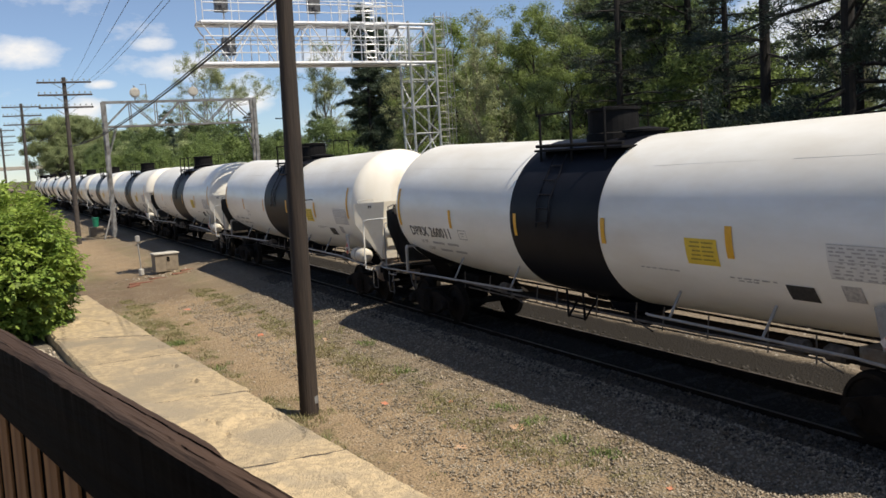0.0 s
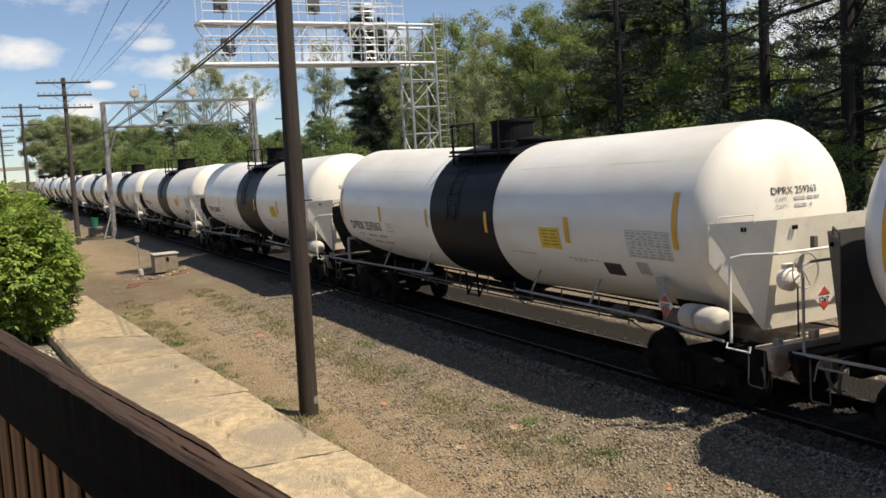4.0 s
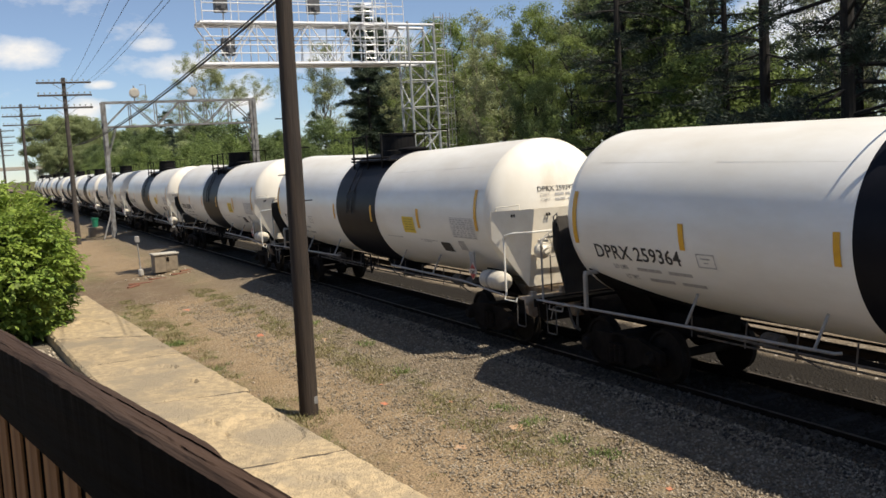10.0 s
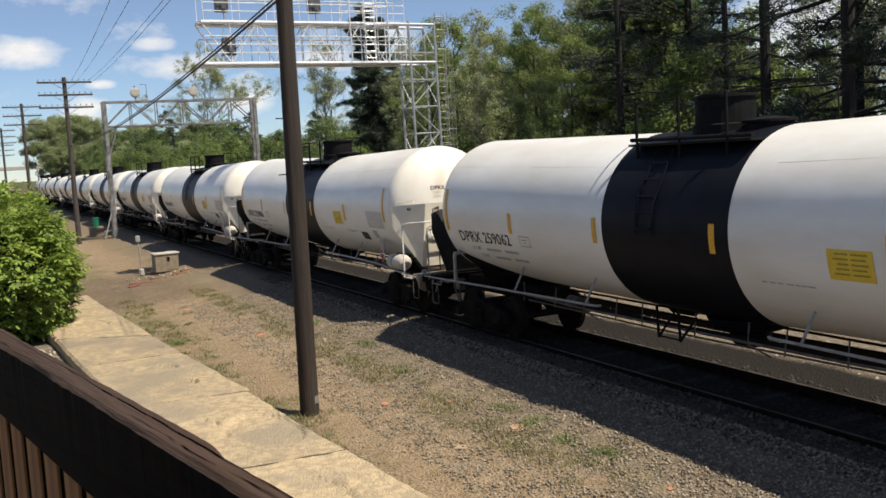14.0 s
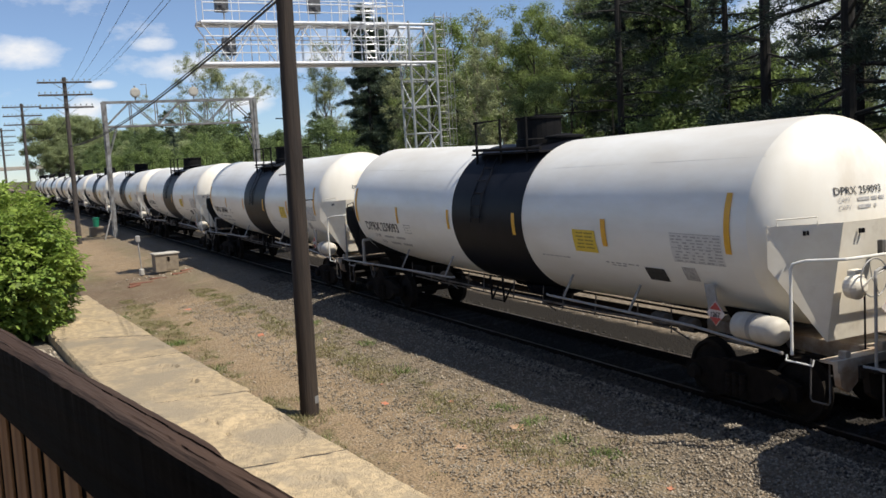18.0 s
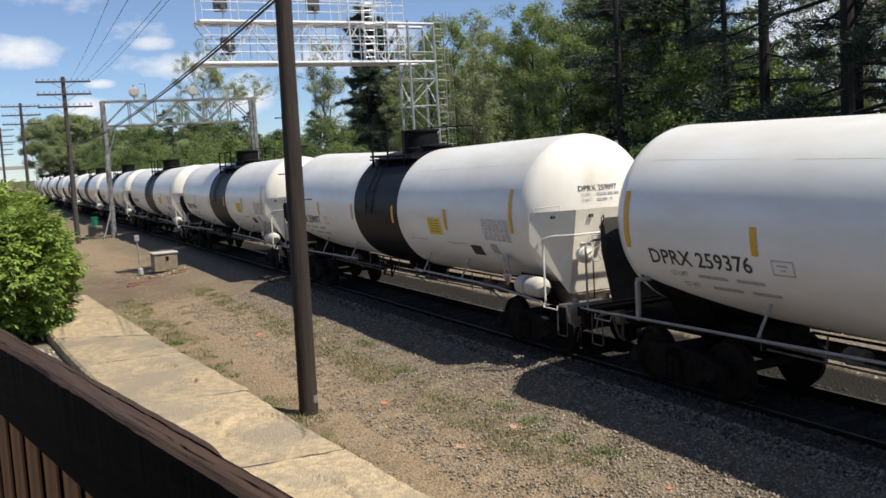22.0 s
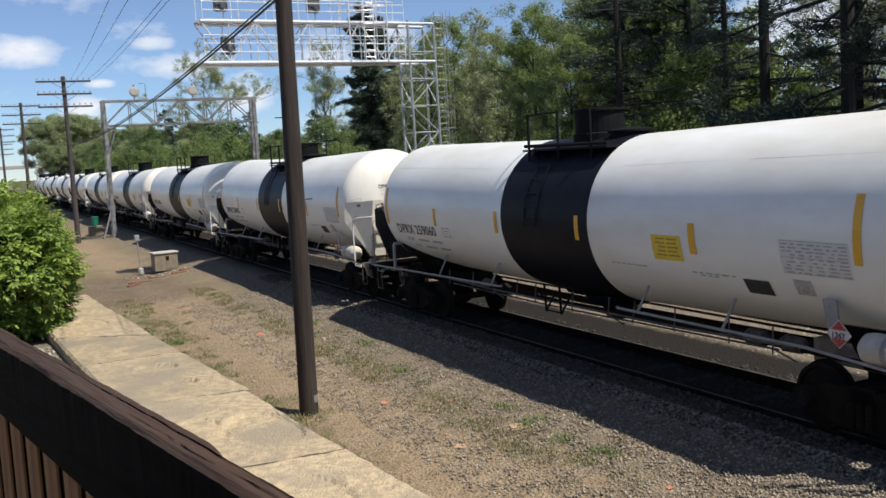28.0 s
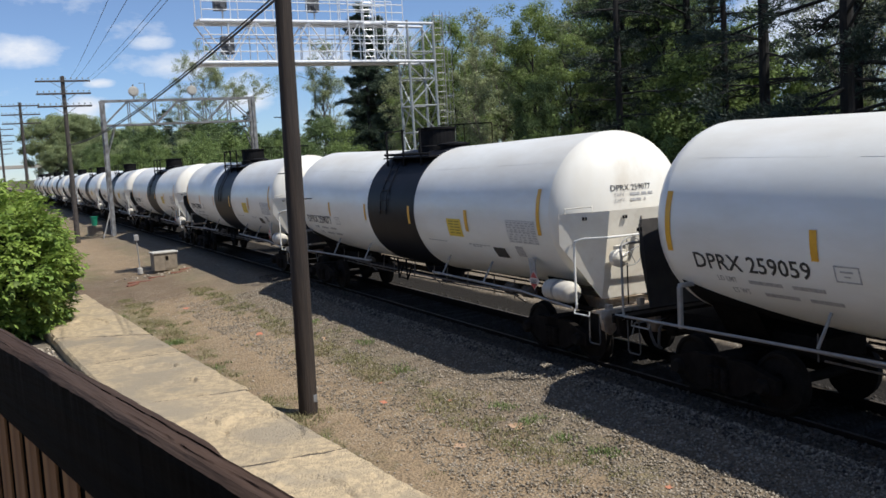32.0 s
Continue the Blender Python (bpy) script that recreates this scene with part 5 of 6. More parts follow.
def build_cantilever():
    """A bright galvanised cantilever: a lattice mast in the woods' edge and a deep walkway truss out over the tracks."""
    y, lo, hi = 40.0, 8.5, 10.25
    t = thing("cantilever_signal", pose(0, y, 0), "bright galvanised cantilever signal structure reaching over the tracks", "signal structure")
    d = 1.15
    xl, xr = 7.62, 8.95
    for x in (xl, xr):
        for dd in (0, d):
            bm = B()
            tube(bm, (x + 0.1, dd, -0.6), (x, dd, hi + 0.15), 0.06, 10)
            part("mast_leg", bm, M_MAST, t)
    z = 0.2
    k = 0
    while z < hi - 0.4:
        a, c = (xl, xr) if k % 2 else (xr, xl)
        e, f = (0, d) if k % 2 else (d, 0)
        for p, q, r in (((a, 0, z), (c, 0, z + 1.25), 0.035), ((a, d, z), (c, d, z + 1.25), 0.035), ((xl, 0, z), (xr, 0, z), 0.03), ((xl, d, z), (xr, d, z), 0.03),
                        ((xl, e, z), (xl, f, z + 1.25), 0.03), ((xr, e, z), (xr, f, z + 1.25), 0.03), ((xl, 0, z), (xl, d, z), 0.025), ((xr, 0, z), (xr, d, z), 0.025)):
            bm = B()
            tube(bm, p, q, r, 6)
            part("mast_brace", bm, M_MAST, t)
        z += 1.25
        k += 1
    xe = -1.95
    for dd in (0, d):
        for zz, name in ((lo, "lower_chord"), (hi, "upper_chord")):
            bm = B()
            tube(bm, (xe, dd, zz), (xr, dd, zz), 0.07, 10)
            part(name, bm, M_STEEL, t)
        n = 8
        for k in range(n):
            xa, xb = xe + (xl - xe) * k / n, xe + (xl - xe) * (k + 1) / n
            bm = B()
            tube(bm, (xa, dd, hi if k % 2 == 0 else lo), (xb, dd, lo if k % 2 == 0 else hi), 0.03, 6)
            tube(bm, (xb, dd, lo), (xb, dd, hi), 0.026, 6)
            part("web_member", bm, M_STEEL, t)
    # two walkways with their hand rails
    for zz in (lo + 0.06, hi + 0.06):
        bm = B()
        for dd in (0.12, 0.36, 0.6, 0.84, 1.05):
            box(bm, xe, xl, dd - 0.085, dd + 0.085, zz, zz + 0.035)
        part("walkway_grating", bm, M_STEEL, t, "open metal walkway grating")
        for dd in (-0.04, d + 0.04):
            for h in ((0.40, 0.75, 1.10) if dd < 0 else (1.10,)):
                bm = B()
                tube(bm, (xe + 0.1, dd, zz + h), (xl - 0.2, dd, zz + h), 0.024, 6)
                part("hand_rail", bm, M_STEEL, t)
        for k in range(7):
            x = xe + 0.1 + (xl - xe - 0.3) * k / 6
            for dd in (-0.04, d + 0.04):
                bm = B()
                tube(bm, (x, dd, zz), (x, dd, zz + 1.1), 0.02, 6)
                part("rail_stanchion", bm, M_STEEL, t)
    # ladder with its cage on the truss and one on the mast
    for x0, z0, z1, yy in ((5.6, lo, 14.2, -0.25), (9.5, 0.0, hi + 0.6, 0.5)):
        bm = B()
        for s in (-0.24, 0.24):
            tube(bm, (x0 + s, yy, z0), (x0 + s, yy, z1), 0.024, 6)
        zz = z0 + 0.2
        while zz < z1:
            tube(bm, (x0 - 0.24, yy, zz), (x0 + 0.24, yy, zz), 0.014, 5)
            zz += 0.3
        lad = part("ladder", bm, M_STEEL if x0 < 9 else M_LADDER, t)
        bm = B()
        for off in (-0.42, -0.15, 0.15, 0.42):
            tube(bm, (x0 + off, yy - 0.6 + 0.5 * abs(off), z0 + 1.5), (x0 + off, yy - 0.6 + 0.5 * abs(off), z1), 0.012, 5)
        zz = z0 + 1.6
        while zz < z1:
            rope(bm, [(x0 - 0.42, yy, zz), (x0 - 0.42, yy - 0.39, zz), (x0 - 0.15, yy - 0.55, zz), (x0 + 0.15, yy - 0.55, zz), (x0 + 0.42, yy - 0.39, zz), (x0 + 0.42, yy, zz)], 0.014, 5)
            zz += 0.75
        part("ladder_cage", bm, M_STEEL if x0 < 9 else M_LADDER, lad)
    # tall maintenance frame round the upper signals
    bm = B()
    for x in (4.7, 6.55):
        for dd in (-0.1, d):
            tube(bm, (x, dd, lo), (x, dd, 14.2), 0.03, 6)
    for zz in (11.0, 11.9, 12.8, 13.7):
        for dd in (-0.1, d):
            tube(bm, (4.7, dd, zz), (6.55, dd, zz), 0.026, 6)
    part("upper_frame", bm, M_STEEL, t)
    # colour-light heads hung below and above the truss
    for x, z in ((-0.75, 9.27), (-0.95, 11.1), (3.2, 11.1)):
        bm = B()
        box(bm, x - 0.28, x + 0.28, 0.2, 0.55, z - 0.38, z + 0.38, 0.05)
        sh = part("signal_head", bm, M_SIGNAL, t, "grey signal head housing")
        bm = B()
        lathe(bm, ((0.10, 0.0), (0.13, 0.1), (0.13, 0.34)), (x, -0.12, z - 0.2), "y", 12)
        part("hood", bm, M_SIGNAL, sh)
        bm = B()
        tube(bm, (x + 0.15, 0.6, z - 0.9), (x + 0.15, 0.6, z + 0.9), 0.04, 8)
        part("mounting_post", bm, M_STEEL, sh)
    return t


def build_cabinet():
    t = thing("relay_cabinet", pose(-3.65, 43.5, -0.42, 0, 0, 4), "small tan equipment cabinet on dry ground beside the tracks", "cabinet")
    bm = B()
    box(bm, -0.52, 0.52, -0.35, 0.35, 0.0, 0.78, 0.015)
    part("body", bm, M_BOX, t)
    bm = B()
    box(bm, -0.57, 0.57, -0.40, 0.40, 0.78, 0.85, 0.015)
    part("lid", bm, M_BOXTOP, t, "pale overhanging lid")
    bm = B()
    box(bm, -0.03, 0.46, -0.365, -0.35, 0.08, 0.70, 0.005)
    door = part("door", bm, M_BOX, t)
    bm = B()
    box(bm, 0.0, 0.12, -0.395, -0.365, 0.48, 0.66, 0.008)
    part("latch", bm, M_TRUCK, door)
    m = thing("marker_post", pose(-4.70, 43.6, -0.5, 0, -2, 0), "thin grey marker post with a small cap", "marker post")
    bm = B()
    tube(bm, (0, 0, -0.1), (0, 0, 1.5), 0.028, 8)
    part("post", bm, M_GREYPIPE, m)
    bm = B()
    box(bm, -0.10, 0.10, -0.07, 0.07, 1.5, 1.78, 0.02)
    part("cap", bm, M_GREYPIPE, m)
    bm = B()
    lathe(bm, ((0.12, 0.0), (0.12, 0.25), (0.05, 0.28)), (0, 0, 0), "z", 10)
    part("foot", bm, M_CONCRETE, m)
    b = thing("green_bin", pose(-3.2, 75.0, 0.25), "bright green plastic bin beside the signal bridge", "bin")
    bm = B()
    lathe(bm, ((0.2, 0.0), (0.25, 0.62), (0.28, 0.63), (0.28, 0.7), (0.22, 0.7)), (0, 0, 0), "z", 16)
    part("body", bm, M_GREEN, b)
    bm = B()
    box(bm, -0.5, 0.5, -0.5, 0.5, -0.9, 0.0, 0.02)
    part("plinth", bm, M_BOX, b)
    for x, y, s, tilt in ((-5.2, 40.5, 0.5, 3), (-4.4, 41.2, 0.35, -20), (-3.3, 41.6, 0.45, 12), (-5.6, 39.8, 0.4, 50), (-2.9, 42.3, 0.4, 30)):
        bm = B()
        box(bm, -s, s, -0.06, 0.06, 0, 0.07, 0.01)
        ob = new("timber_offcut", bpy.data.meshes.new("timber_offcut"))
        bm.to_mesh(ob.data)
        bm.free()
        ob.data.materials.append(M_OFFCUT)
        ob.matrix_world = pose(x, y, ground_z(x) - 0.0, 0, 0, tilt)
        tagged(ob, "broken reddish timber offcut lying on the dirt", "timber", "timber offcuts by the cabinet")
    return t


def sag(p, q, drop, n=16):
    p, q = Vector(p), Vector(q)
    return [p + (q - p) * (k / n) - Vector((0, 0, drop * 4 * (k / n) * (1 - k / n))) for k in range(n + 1)]


def build_wires():
    t = thing("overhead_cable", pose(0, 0, 0), "thick black twisted service cable sagging between poles", "cable")
    for k, (dz, r) in enumerate(((0.0, 0.025), (0.075, 0.017))):
        bm = B()
        rope(bm, sag((-5.88, 16.25, 7.0 + dz), (-5.0, 69.1, 6.2 + dz), 0.55), r, 6)
        part("strand", bm, M_WIRE, t)
    w = thing("telegraph_wires", pose(0, 0, 0), "thin dark wires strung along the telegraph poles", "wire")
    for x, z, ex, ez in ((0.72, 10.6, -7.95, 7.60), (1.35, 10.55, -7.30, 7.62), (1.65, 10.5, -7.20, 7.58), (0.35, 10.6, -8.32, 7.56)):
        bm = B()
        p, q = Vector((-5.0 + x, 69.0, z)), Vector((ex, 20.0, ez))
        rope(bm, sag(p, p + (q - p) * 1.24, 0.25), 0.006, 5)
        part("strand", bm, M_WIRE, w)
    for z, d in ((6.2, 2.2), (8.2, 1.2)):
        bm = B()
        rope(bm, sag((-5.0, 69.0, z), (-6.4, 100.0, z + 0.6), d), 0.022, 5)
        part("strand", bm, M_WIRE, w)
    return t


# ---- plants ----
def leaf_soup(name, centres, normals, sizes, material, seed, fold=0.35, wide=0.55):
    """Leaves as pairs of triangles folded along the midrib, from arrays."""
    rs = np.random.RandomState(seed)
    n = len(centres)
    a = rs.normal(size=(n, 3))
    a -= normals * (a * normals).sum(1, keepdims=True)
    a /= np.linalg.norm(a, axis=1, keepdims=True) + 1e-9
    b = np.cross(normals, a)
    s = sizes[:, None]
    v = np.stack([centres - a * s, centres + b * s * wide + normals * s * fold * 0.4, centres + a * s, centres - b * s * wide + normals * s * fold * 0.4], 1)
    base = np.arange(n)[:, None] * 4
    return soup(name, v.reshape(-1, 3), base + np.array([[0, 1, 2, 3]]), material)


def unit(v):
    return v / (np.linalg.norm(v, axis=1, keepdims=True) + 1e-9)


def limb_mesh(bm, p, way, length, radius, rnd, depth, tips, n=6, sweep=0.25, split=(2, 3), rise=0.12):
    """A wandering tapered limb that forks; its tips are gathered for the leaves."""
    steps = 4
    pts = [Vector(p)]
    d = Vector(way).normalized()
    for k in range(steps):
        d = (d + Vector((rnd.gauss(0, sweep), rnd.gauss(0, sweep), rnd.gauss(0, sweep) + rise)) * 0.5).normalized()
        pts.append(pts[-1] + d * length / steps)
    for k in range(steps):
        tube(bm, pts[k], pts[k + 1], radius * (1 - 0.5 * k / steps), n, radius * (1 - 0.5 * (k + 1) / steps))
    tips.append((pts[-1], length))
    tips.append((pts[-2], length))
    if depth:
        for j in range(rnd.randint(*split)):
            k = rnd.randint(2, steps)
            side = Vector((rnd.gauss(0, 1), rnd.gauss(0, 1), rnd.gauss(0.25, 0.6))).normalized()
            limb_mesh(bm, pts[k], (d + side * 0.9).normalized(), length * rnd.uniform(0.5, 0.75), radius * 0.5, rnd, depth - 1, tips, 5, sweep, split, rise)


def build_tree(name, height, spread, seed, leaf_material, bark, leaves, leaf_size, label, first=0.22, category="tree", clump=0.55, depth=2, steep=0.55, count=15, stems=1):
    """A tapered trunk (or several stems) with forking limbs, leaves gathered in clumps round the twig ends."""
    rnd = random.Random(seed)
    t = thing(name, pose(0, 0, 0), label, category, "trees behind the tracks")
    bm = B()
    tips = []
    for stem in range(stems):
        high = height * (1.0 if stem == 0 else rnd.uniform(0.72, 0.95))
        r0 = (height * 0.014 + 0.03) / (1.0 if stems == 1 else 1.7)
        lean = Vector((rnd.uniform(-1, 1), rnd.uniform(-1, 1), 0)) * (0.0 if stems == 1 else 0.16 * height)
        pts = [Vector((0, 0, -0.5)) + lean * 0.12]
        for k in range(8):
            f = (k + 1) / 8
            pts.append(Vector((rnd.gauss(0, 0.12), rnd.gauss(0, 0.12), high * 0.88 * f)) + lean * (0.12 + f))
        for k in range(8):
            tube(bm, pts[k], pts[k + 1], r0 * (1 - 0.11 * k), 8, r0 * (1 - 0.11 * (k + 1)))
        tips.append((pts[-1], spread))
        boughs = count // stems + (1 if stems > 1 else 0)
        for k in range(boughs):
            f = first + (0.98 - first) * k / (boughs - 1)
            i = min(7, int(f * 8))
            p = pts[i] + (pts[i + 1] - pts[i]) * (f * 8 - i if i < 7 else 0.9)
            a = k * 2.4 + rnd.uniform(-0.5, 0.5) + stem
            reach = spread * (1.15 - 0.55 * abs(f - 0.45) * 1.6) * rnd.uniform(0.6, 1.05)
            limb_mesh(bm, p, (math.cos(a), math.sin(a), steep + 0.8 * f), reach * 0.72, r0 * 0.42 * (1.1 - 0.7 * f), rnd, depth, tips)
    part("trunk", bm, bark, t, "bare trunk and forking limbs")
    rs = np.random.RandomState(seed)
    tp = np.array([tuple(p) for p, _ in tips])
    weight = rs.uniform(0.15, 1.0, len(tp)) ** 1.6
    pick = rs.choice(len(tp), leaves, p=weight / weight.sum())
    u = unit(rs.normal(size=(leaves, 3)))
    r = clump * (0.6 + 0.8 * rs.uniform(0, 1, len(tp))[pick]) * rs.uniform(0, 1, leaves) ** 0.45
    c = tp[pick] + u * r[:, None] * np.array([1.0, 1.0, 0.72])
    nrm = unit(u * 0.75 + rs.normal(size=(leaves, 3)) * 0.5 + np.array([0, 0, 0.65]))
    part("crown", leaf_soup("crown", c, nrm, leaf_size * rs.uniform(0.6, 1.4, leaves), leaf_material, seed), None, t, "clumped crown of small leaves")
    return t


def build_round_tree(name, height, spread, seed, leaf_material, leaves, leaf_size, label, low=0.12):
    """A full-crowned tree: clumps of leaves fill an uneven dome down to the lowest limbs."""
    rnd = random.Random(seed)
    t = thing(name, pose(0, 0, 0), label, "tree", "trees behind the tracks")
    bm = B()
    tips = []
    r0 = height * 0.016 + 0.03
    tube(bm, (0, 0, -0.5), (0.1, 0, height * 0.55), r0, 8, r0 * 0.5)
    for k in range(9):
        a = k * 2.4
        limb_mesh(bm, (0, 0, height * (0.2 + 0.04 * k)), (math.cos(a), math.sin(a), 0.6 + 0.08 * k), spread * 0.7, r0 * 0.4, rnd, 1, tips, 5)
    part("trunk", bm, M_BARK, t, "trunk and limbs within the crown")
    rs = np.random.RandomState(seed)
    clumps = 120
    d = unit(rs.normal(size=(clumps, 3)) + np.array([0, 0, 0.25]))
    swell = np.array([1 + 0.16 * lump(q[0] * 1.8 + seed, q[1] * 1.8, q[2] * 1.8) for q in d])
    mid, half = height * (0.5 + low * 0.5), height * (0.5 - low * 0.5)
    cc = d * (rs.uniform(0.35, 1.0, clumps) ** 0.5 * swell)[:, None] * np.array([spread, spread, half]) * 0.84 + np.array([0, 0, mid])
    pick = rs.randint(0, clumps, leaves)
    u = unit(rs.normal(size=(leaves, 3)))
    size = spread * (0.13 + 0.16 * rs.uniform(0, 1, clumps))[pick] * rs.uniform(0, 1, leaves) ** 0.4
    c = cc[pick] + u * size[:, None] * np.array([1, 1, 0.75])
    c[:, 2] = np.maximum(c[:, 2], 0.15)
    nrm = unit(u * 0.8 + rs.normal(size=(leaves, 3)) * 0.45 + np.array([0, 0, 0.5]))
    part("crown", leaf_soup("crown", c, nrm, leaf_size * rs.uniform(0.6, 1.4, leaves), leaf_material, seed), None, t, "dense rounded crown")
    return t


def build_pine(name, height, reach, seed, needle, label, bare=0.25, whorls=15, droop=-0.05, tuft=0.30, per=16, category="pine tree", stub=True, narrow=1.0, clumps=9, thick=1.0, ragged=0.6, length_of=0.075):
    rnd = random.Random(seed)
    t = thing(name, pose(0, 0, 0), label, category, "trees behind the tracks")
    bm = B()
    r0 = (height * 0.007 + 0.04) * thick
    tube(bm, (0, 0, -0.5), (0, 0, height * 0.5), r0, 10, r0 * 0.78)
    tube(bm, (0, 0, height * 0.5), (0.08, 0, height), r0 * 0.78, 9, 0.03)
    spots, ways = [], []
    for w in range(whorls):
        f = w / (whorls - 1)
        z = height * (bare + (0.97 - bare) * f)
        length = reach * (1.0 - f) ** narrow + 0.35
        if f < 0.25 and stub:
            length *= 0.75 + f
        for b in range(rnd.randint(3, 6)):
            a = rnd.uniform(0, math.tau)
            l = length * rnd.uniform(0.45, 1.15)
            d = Vector((math.cos(a), math.sin(a), droop + 0.3 * f + rnd.gauss(0, 0.13)))
            p0 = Vector((0, 0, z + rnd.uniform(-ragged, ragged)))
            p1 = p0 + d * l * 0.4
            p2 = p1 + (d + Vector((rnd.gauss(0, 0.12), rnd.gauss(0, 0.12), -0.12))) * l * 0.35
            p3 = p2 + (d + Vector((rnd.gauss(0, 0.2), rnd.gauss(0, 0.2), 0.16))) * l * 0.25
            rr = 0.018 + 0.012 * l
            tube(bm, p0, p1, rr, 5, rr * 0.75)
            tube(bm, p1, p2, rr * 0.75, 5, rr * 0.45)
            tube(bm, p2, p3, rr * 0.45, 4, 0.008)
            for k in range(clumps):
                u = 0.28 + 0.72 * (k + rnd.random()) / clumps
                base = p0.lerp(p1, u / 0.4) if u < 0.4 else (p1.lerp(p2, (u - 0.4) / 0.35) if u < 0.75 else p2.lerp(p3, (u - 0.75) / 0.25))
                side = Vector((-d.y, d.x, rnd.gauss(0, 0.25))) * rnd.choice((-1, 1)) * l * 0.34 * rnd.uniform(0.25, 1.0) * (1.15 - u * 0.6)
                tip = base + side + d * l * 0.12 + Vector((0, 0, rnd.gauss(0.0, 0.10)))
                tube(bm, base, tip, 0.011, 4, 0.005)
                for q in (tip, base.lerp(tip, 0.55)):
                    spots.append(tuple(q))
                    ways.append(tuple((side + d * l * 0.3).normalized()))
            spots.append(tuple(p3))
            ways.append(tuple(d.normalized()))
    part("trunk", bm, M_PINEBARK, t, "dark straight trunk with drooping boughs")
    rs = np.random.RandomState(seed)
    size = rs.uniform(0.4, 1.5, len(spots))
    keep = rs.randint(0, len(spots), len(spots) * per)
    u = unit(rs.normal(size=(len(keep), 3)))
    c = np.array(spots)[keep] + u * (tuft * size[keep] * rs.uniform(0, 1, len(keep)) ** 0.5)[:, None] * np.array([1, 1, 0.5])
    # needles point out along the twig and upwards
    way = unit(np.array(ways)[keep] * 0.9 + u * 0.7 + rs.normal(size=c.shape) * 0.4 + np.array([0, 0, 0.25]))
    side = unit(np.cross(way, rs.normal(size=c.shape)))
    s = (length_of * rs.uniform(0.6, 1.4, len(c)))[:, None]
    v = np.stack([c - way * s, c + side * s * 0.22, c + way * s, c - side * s * 0.22], 1).reshape(-1, 3)
    part("crown", soup("crown", v, np.arange(len(c))[:, None] * 4 + np.array([[0, 1, 2, 3]]), needle), None, t, "dark ragged needle foliage")
    return t


def build_bush():
    """The hedge at the end of the wall: drooping sprigs of leaves over an uneven rounded block, drawn in at the foot."""
    t = thing("hedge", pose(-11.22, 13.0, 2.18), "bright green leafy hedge beside the stone wall", "hedge")
    rs = np.random.RandomState(11)
    ax, ay, h = 1.21, 2.0, 1.71

    def block(u, k):
        """A point of the rounded block in the direction u, at the share k of its size."""
        p = np.sign(u) * np.abs(u) ** 0.62
        lumps = np.array([lump(q[0] * 2.6, q[1] * 2.6, q[2] * 2.6) for q in u])
        c = p * np.array([ax, ay, h]) * ((1.0 + 0.10 * lumps) * k)[:, None]
        c[:, :2] *= (0.80 + 0.20 * np.clip(c[:, 2] / (0.45 * h), 0, 1))[:, None]
        return c

    n = 5200
    u = unit(rs.normal(size=(n, 3)))
    u[:, 2] = np.abs(u[:, 2])
    low = rs.uniform(size=n) < 0.3
    u[low, 2] *= rs.uniform(0.0, 0.6, low.sum())
    u = unit(u)
    c = block(u, 1 - np.abs(rs.normal(size=n)) * 0.075 + 0.035 * rs.normal(size=n))
    c[:, 2] = np.maximum(c[:, 2], 0.02) + 0.05
    # each sprig droops outwards and carries leaves in pairs with one at its tip
    way = unit(u * np.array([1, 1, 0.35]) + rs.normal(size=(n, 3)) * 0.45 + np.array([0, 0, -0.25]))
    side = unit(np.cross(way, np.array([0, 0, 1.0])) + rs.normal(size=(n, 3)) * 0.15)
    up = np.cross(side, way)
    length = rs.uniform(0.09, 0.17, n)
    verts = []
    for along, off in ((0.15, -1), (0.15, 1), (0.5, -1), (0.5, 1), (0.8, -1), (0.8, 1), (1.0, 0)):
        base = c + way * (length * along)[:, None]
        d = unit(way * (1.0 if off == 0 else 0.55) + side * off * 0.9 + rs.normal(size=(n, 3)) * 0.22 - up * 0.18)
        w = unit(np.cross(d, up) + rs.normal(size=(n, 3)) * 0.15)
        nrm = np.cross(w, d)
        s = (rs.uniform(0.055, 0.095, n))[:, None]
        verts.append(np.stack([base, base + d * s * 0.5 + w * s * 0.27 + nrm * s * 0.06, base + d * s - nrm * s * 0.12, base + d * s * 0.5 - w * s * 0.27 + nrm * s * 0.06], 1))
    v = np.concatenate(verts).reshape(-1, 3)
    part("leaves", soup("leaves", v, np.arange(len(v) // 4)[:, None] * 4 + np.array([[0, 1, 2, 3]]), M_HEDGE), None, t, "drooping sprigs of bright spring leaves")
    # solid filler body whose dark colour gives the shade between the leaves
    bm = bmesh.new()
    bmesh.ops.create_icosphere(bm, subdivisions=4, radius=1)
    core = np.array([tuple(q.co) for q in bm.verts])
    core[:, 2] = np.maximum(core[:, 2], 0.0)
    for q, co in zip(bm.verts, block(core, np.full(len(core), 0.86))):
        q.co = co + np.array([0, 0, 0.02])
    part("inner_growth", bm, M_HEDGECORE, t, "dark filler core for the hedge's shaded inside")
    bm = B()
    rnd = random.Random(3)
    for k in range(26):
        a = rnd.uniform(0, math.tau)
        tube(bm, (0.3 * math.cos(a), 0.5 * math.sin(a), 0), (ax * 0.9 * math.cos(a), ay * 0.9 * math.sin(a), rnd.uniform(0.5, 1.6)), 0.014, 5, 0.005)
    part("twigs", bm, M_BARK, t)
    return t


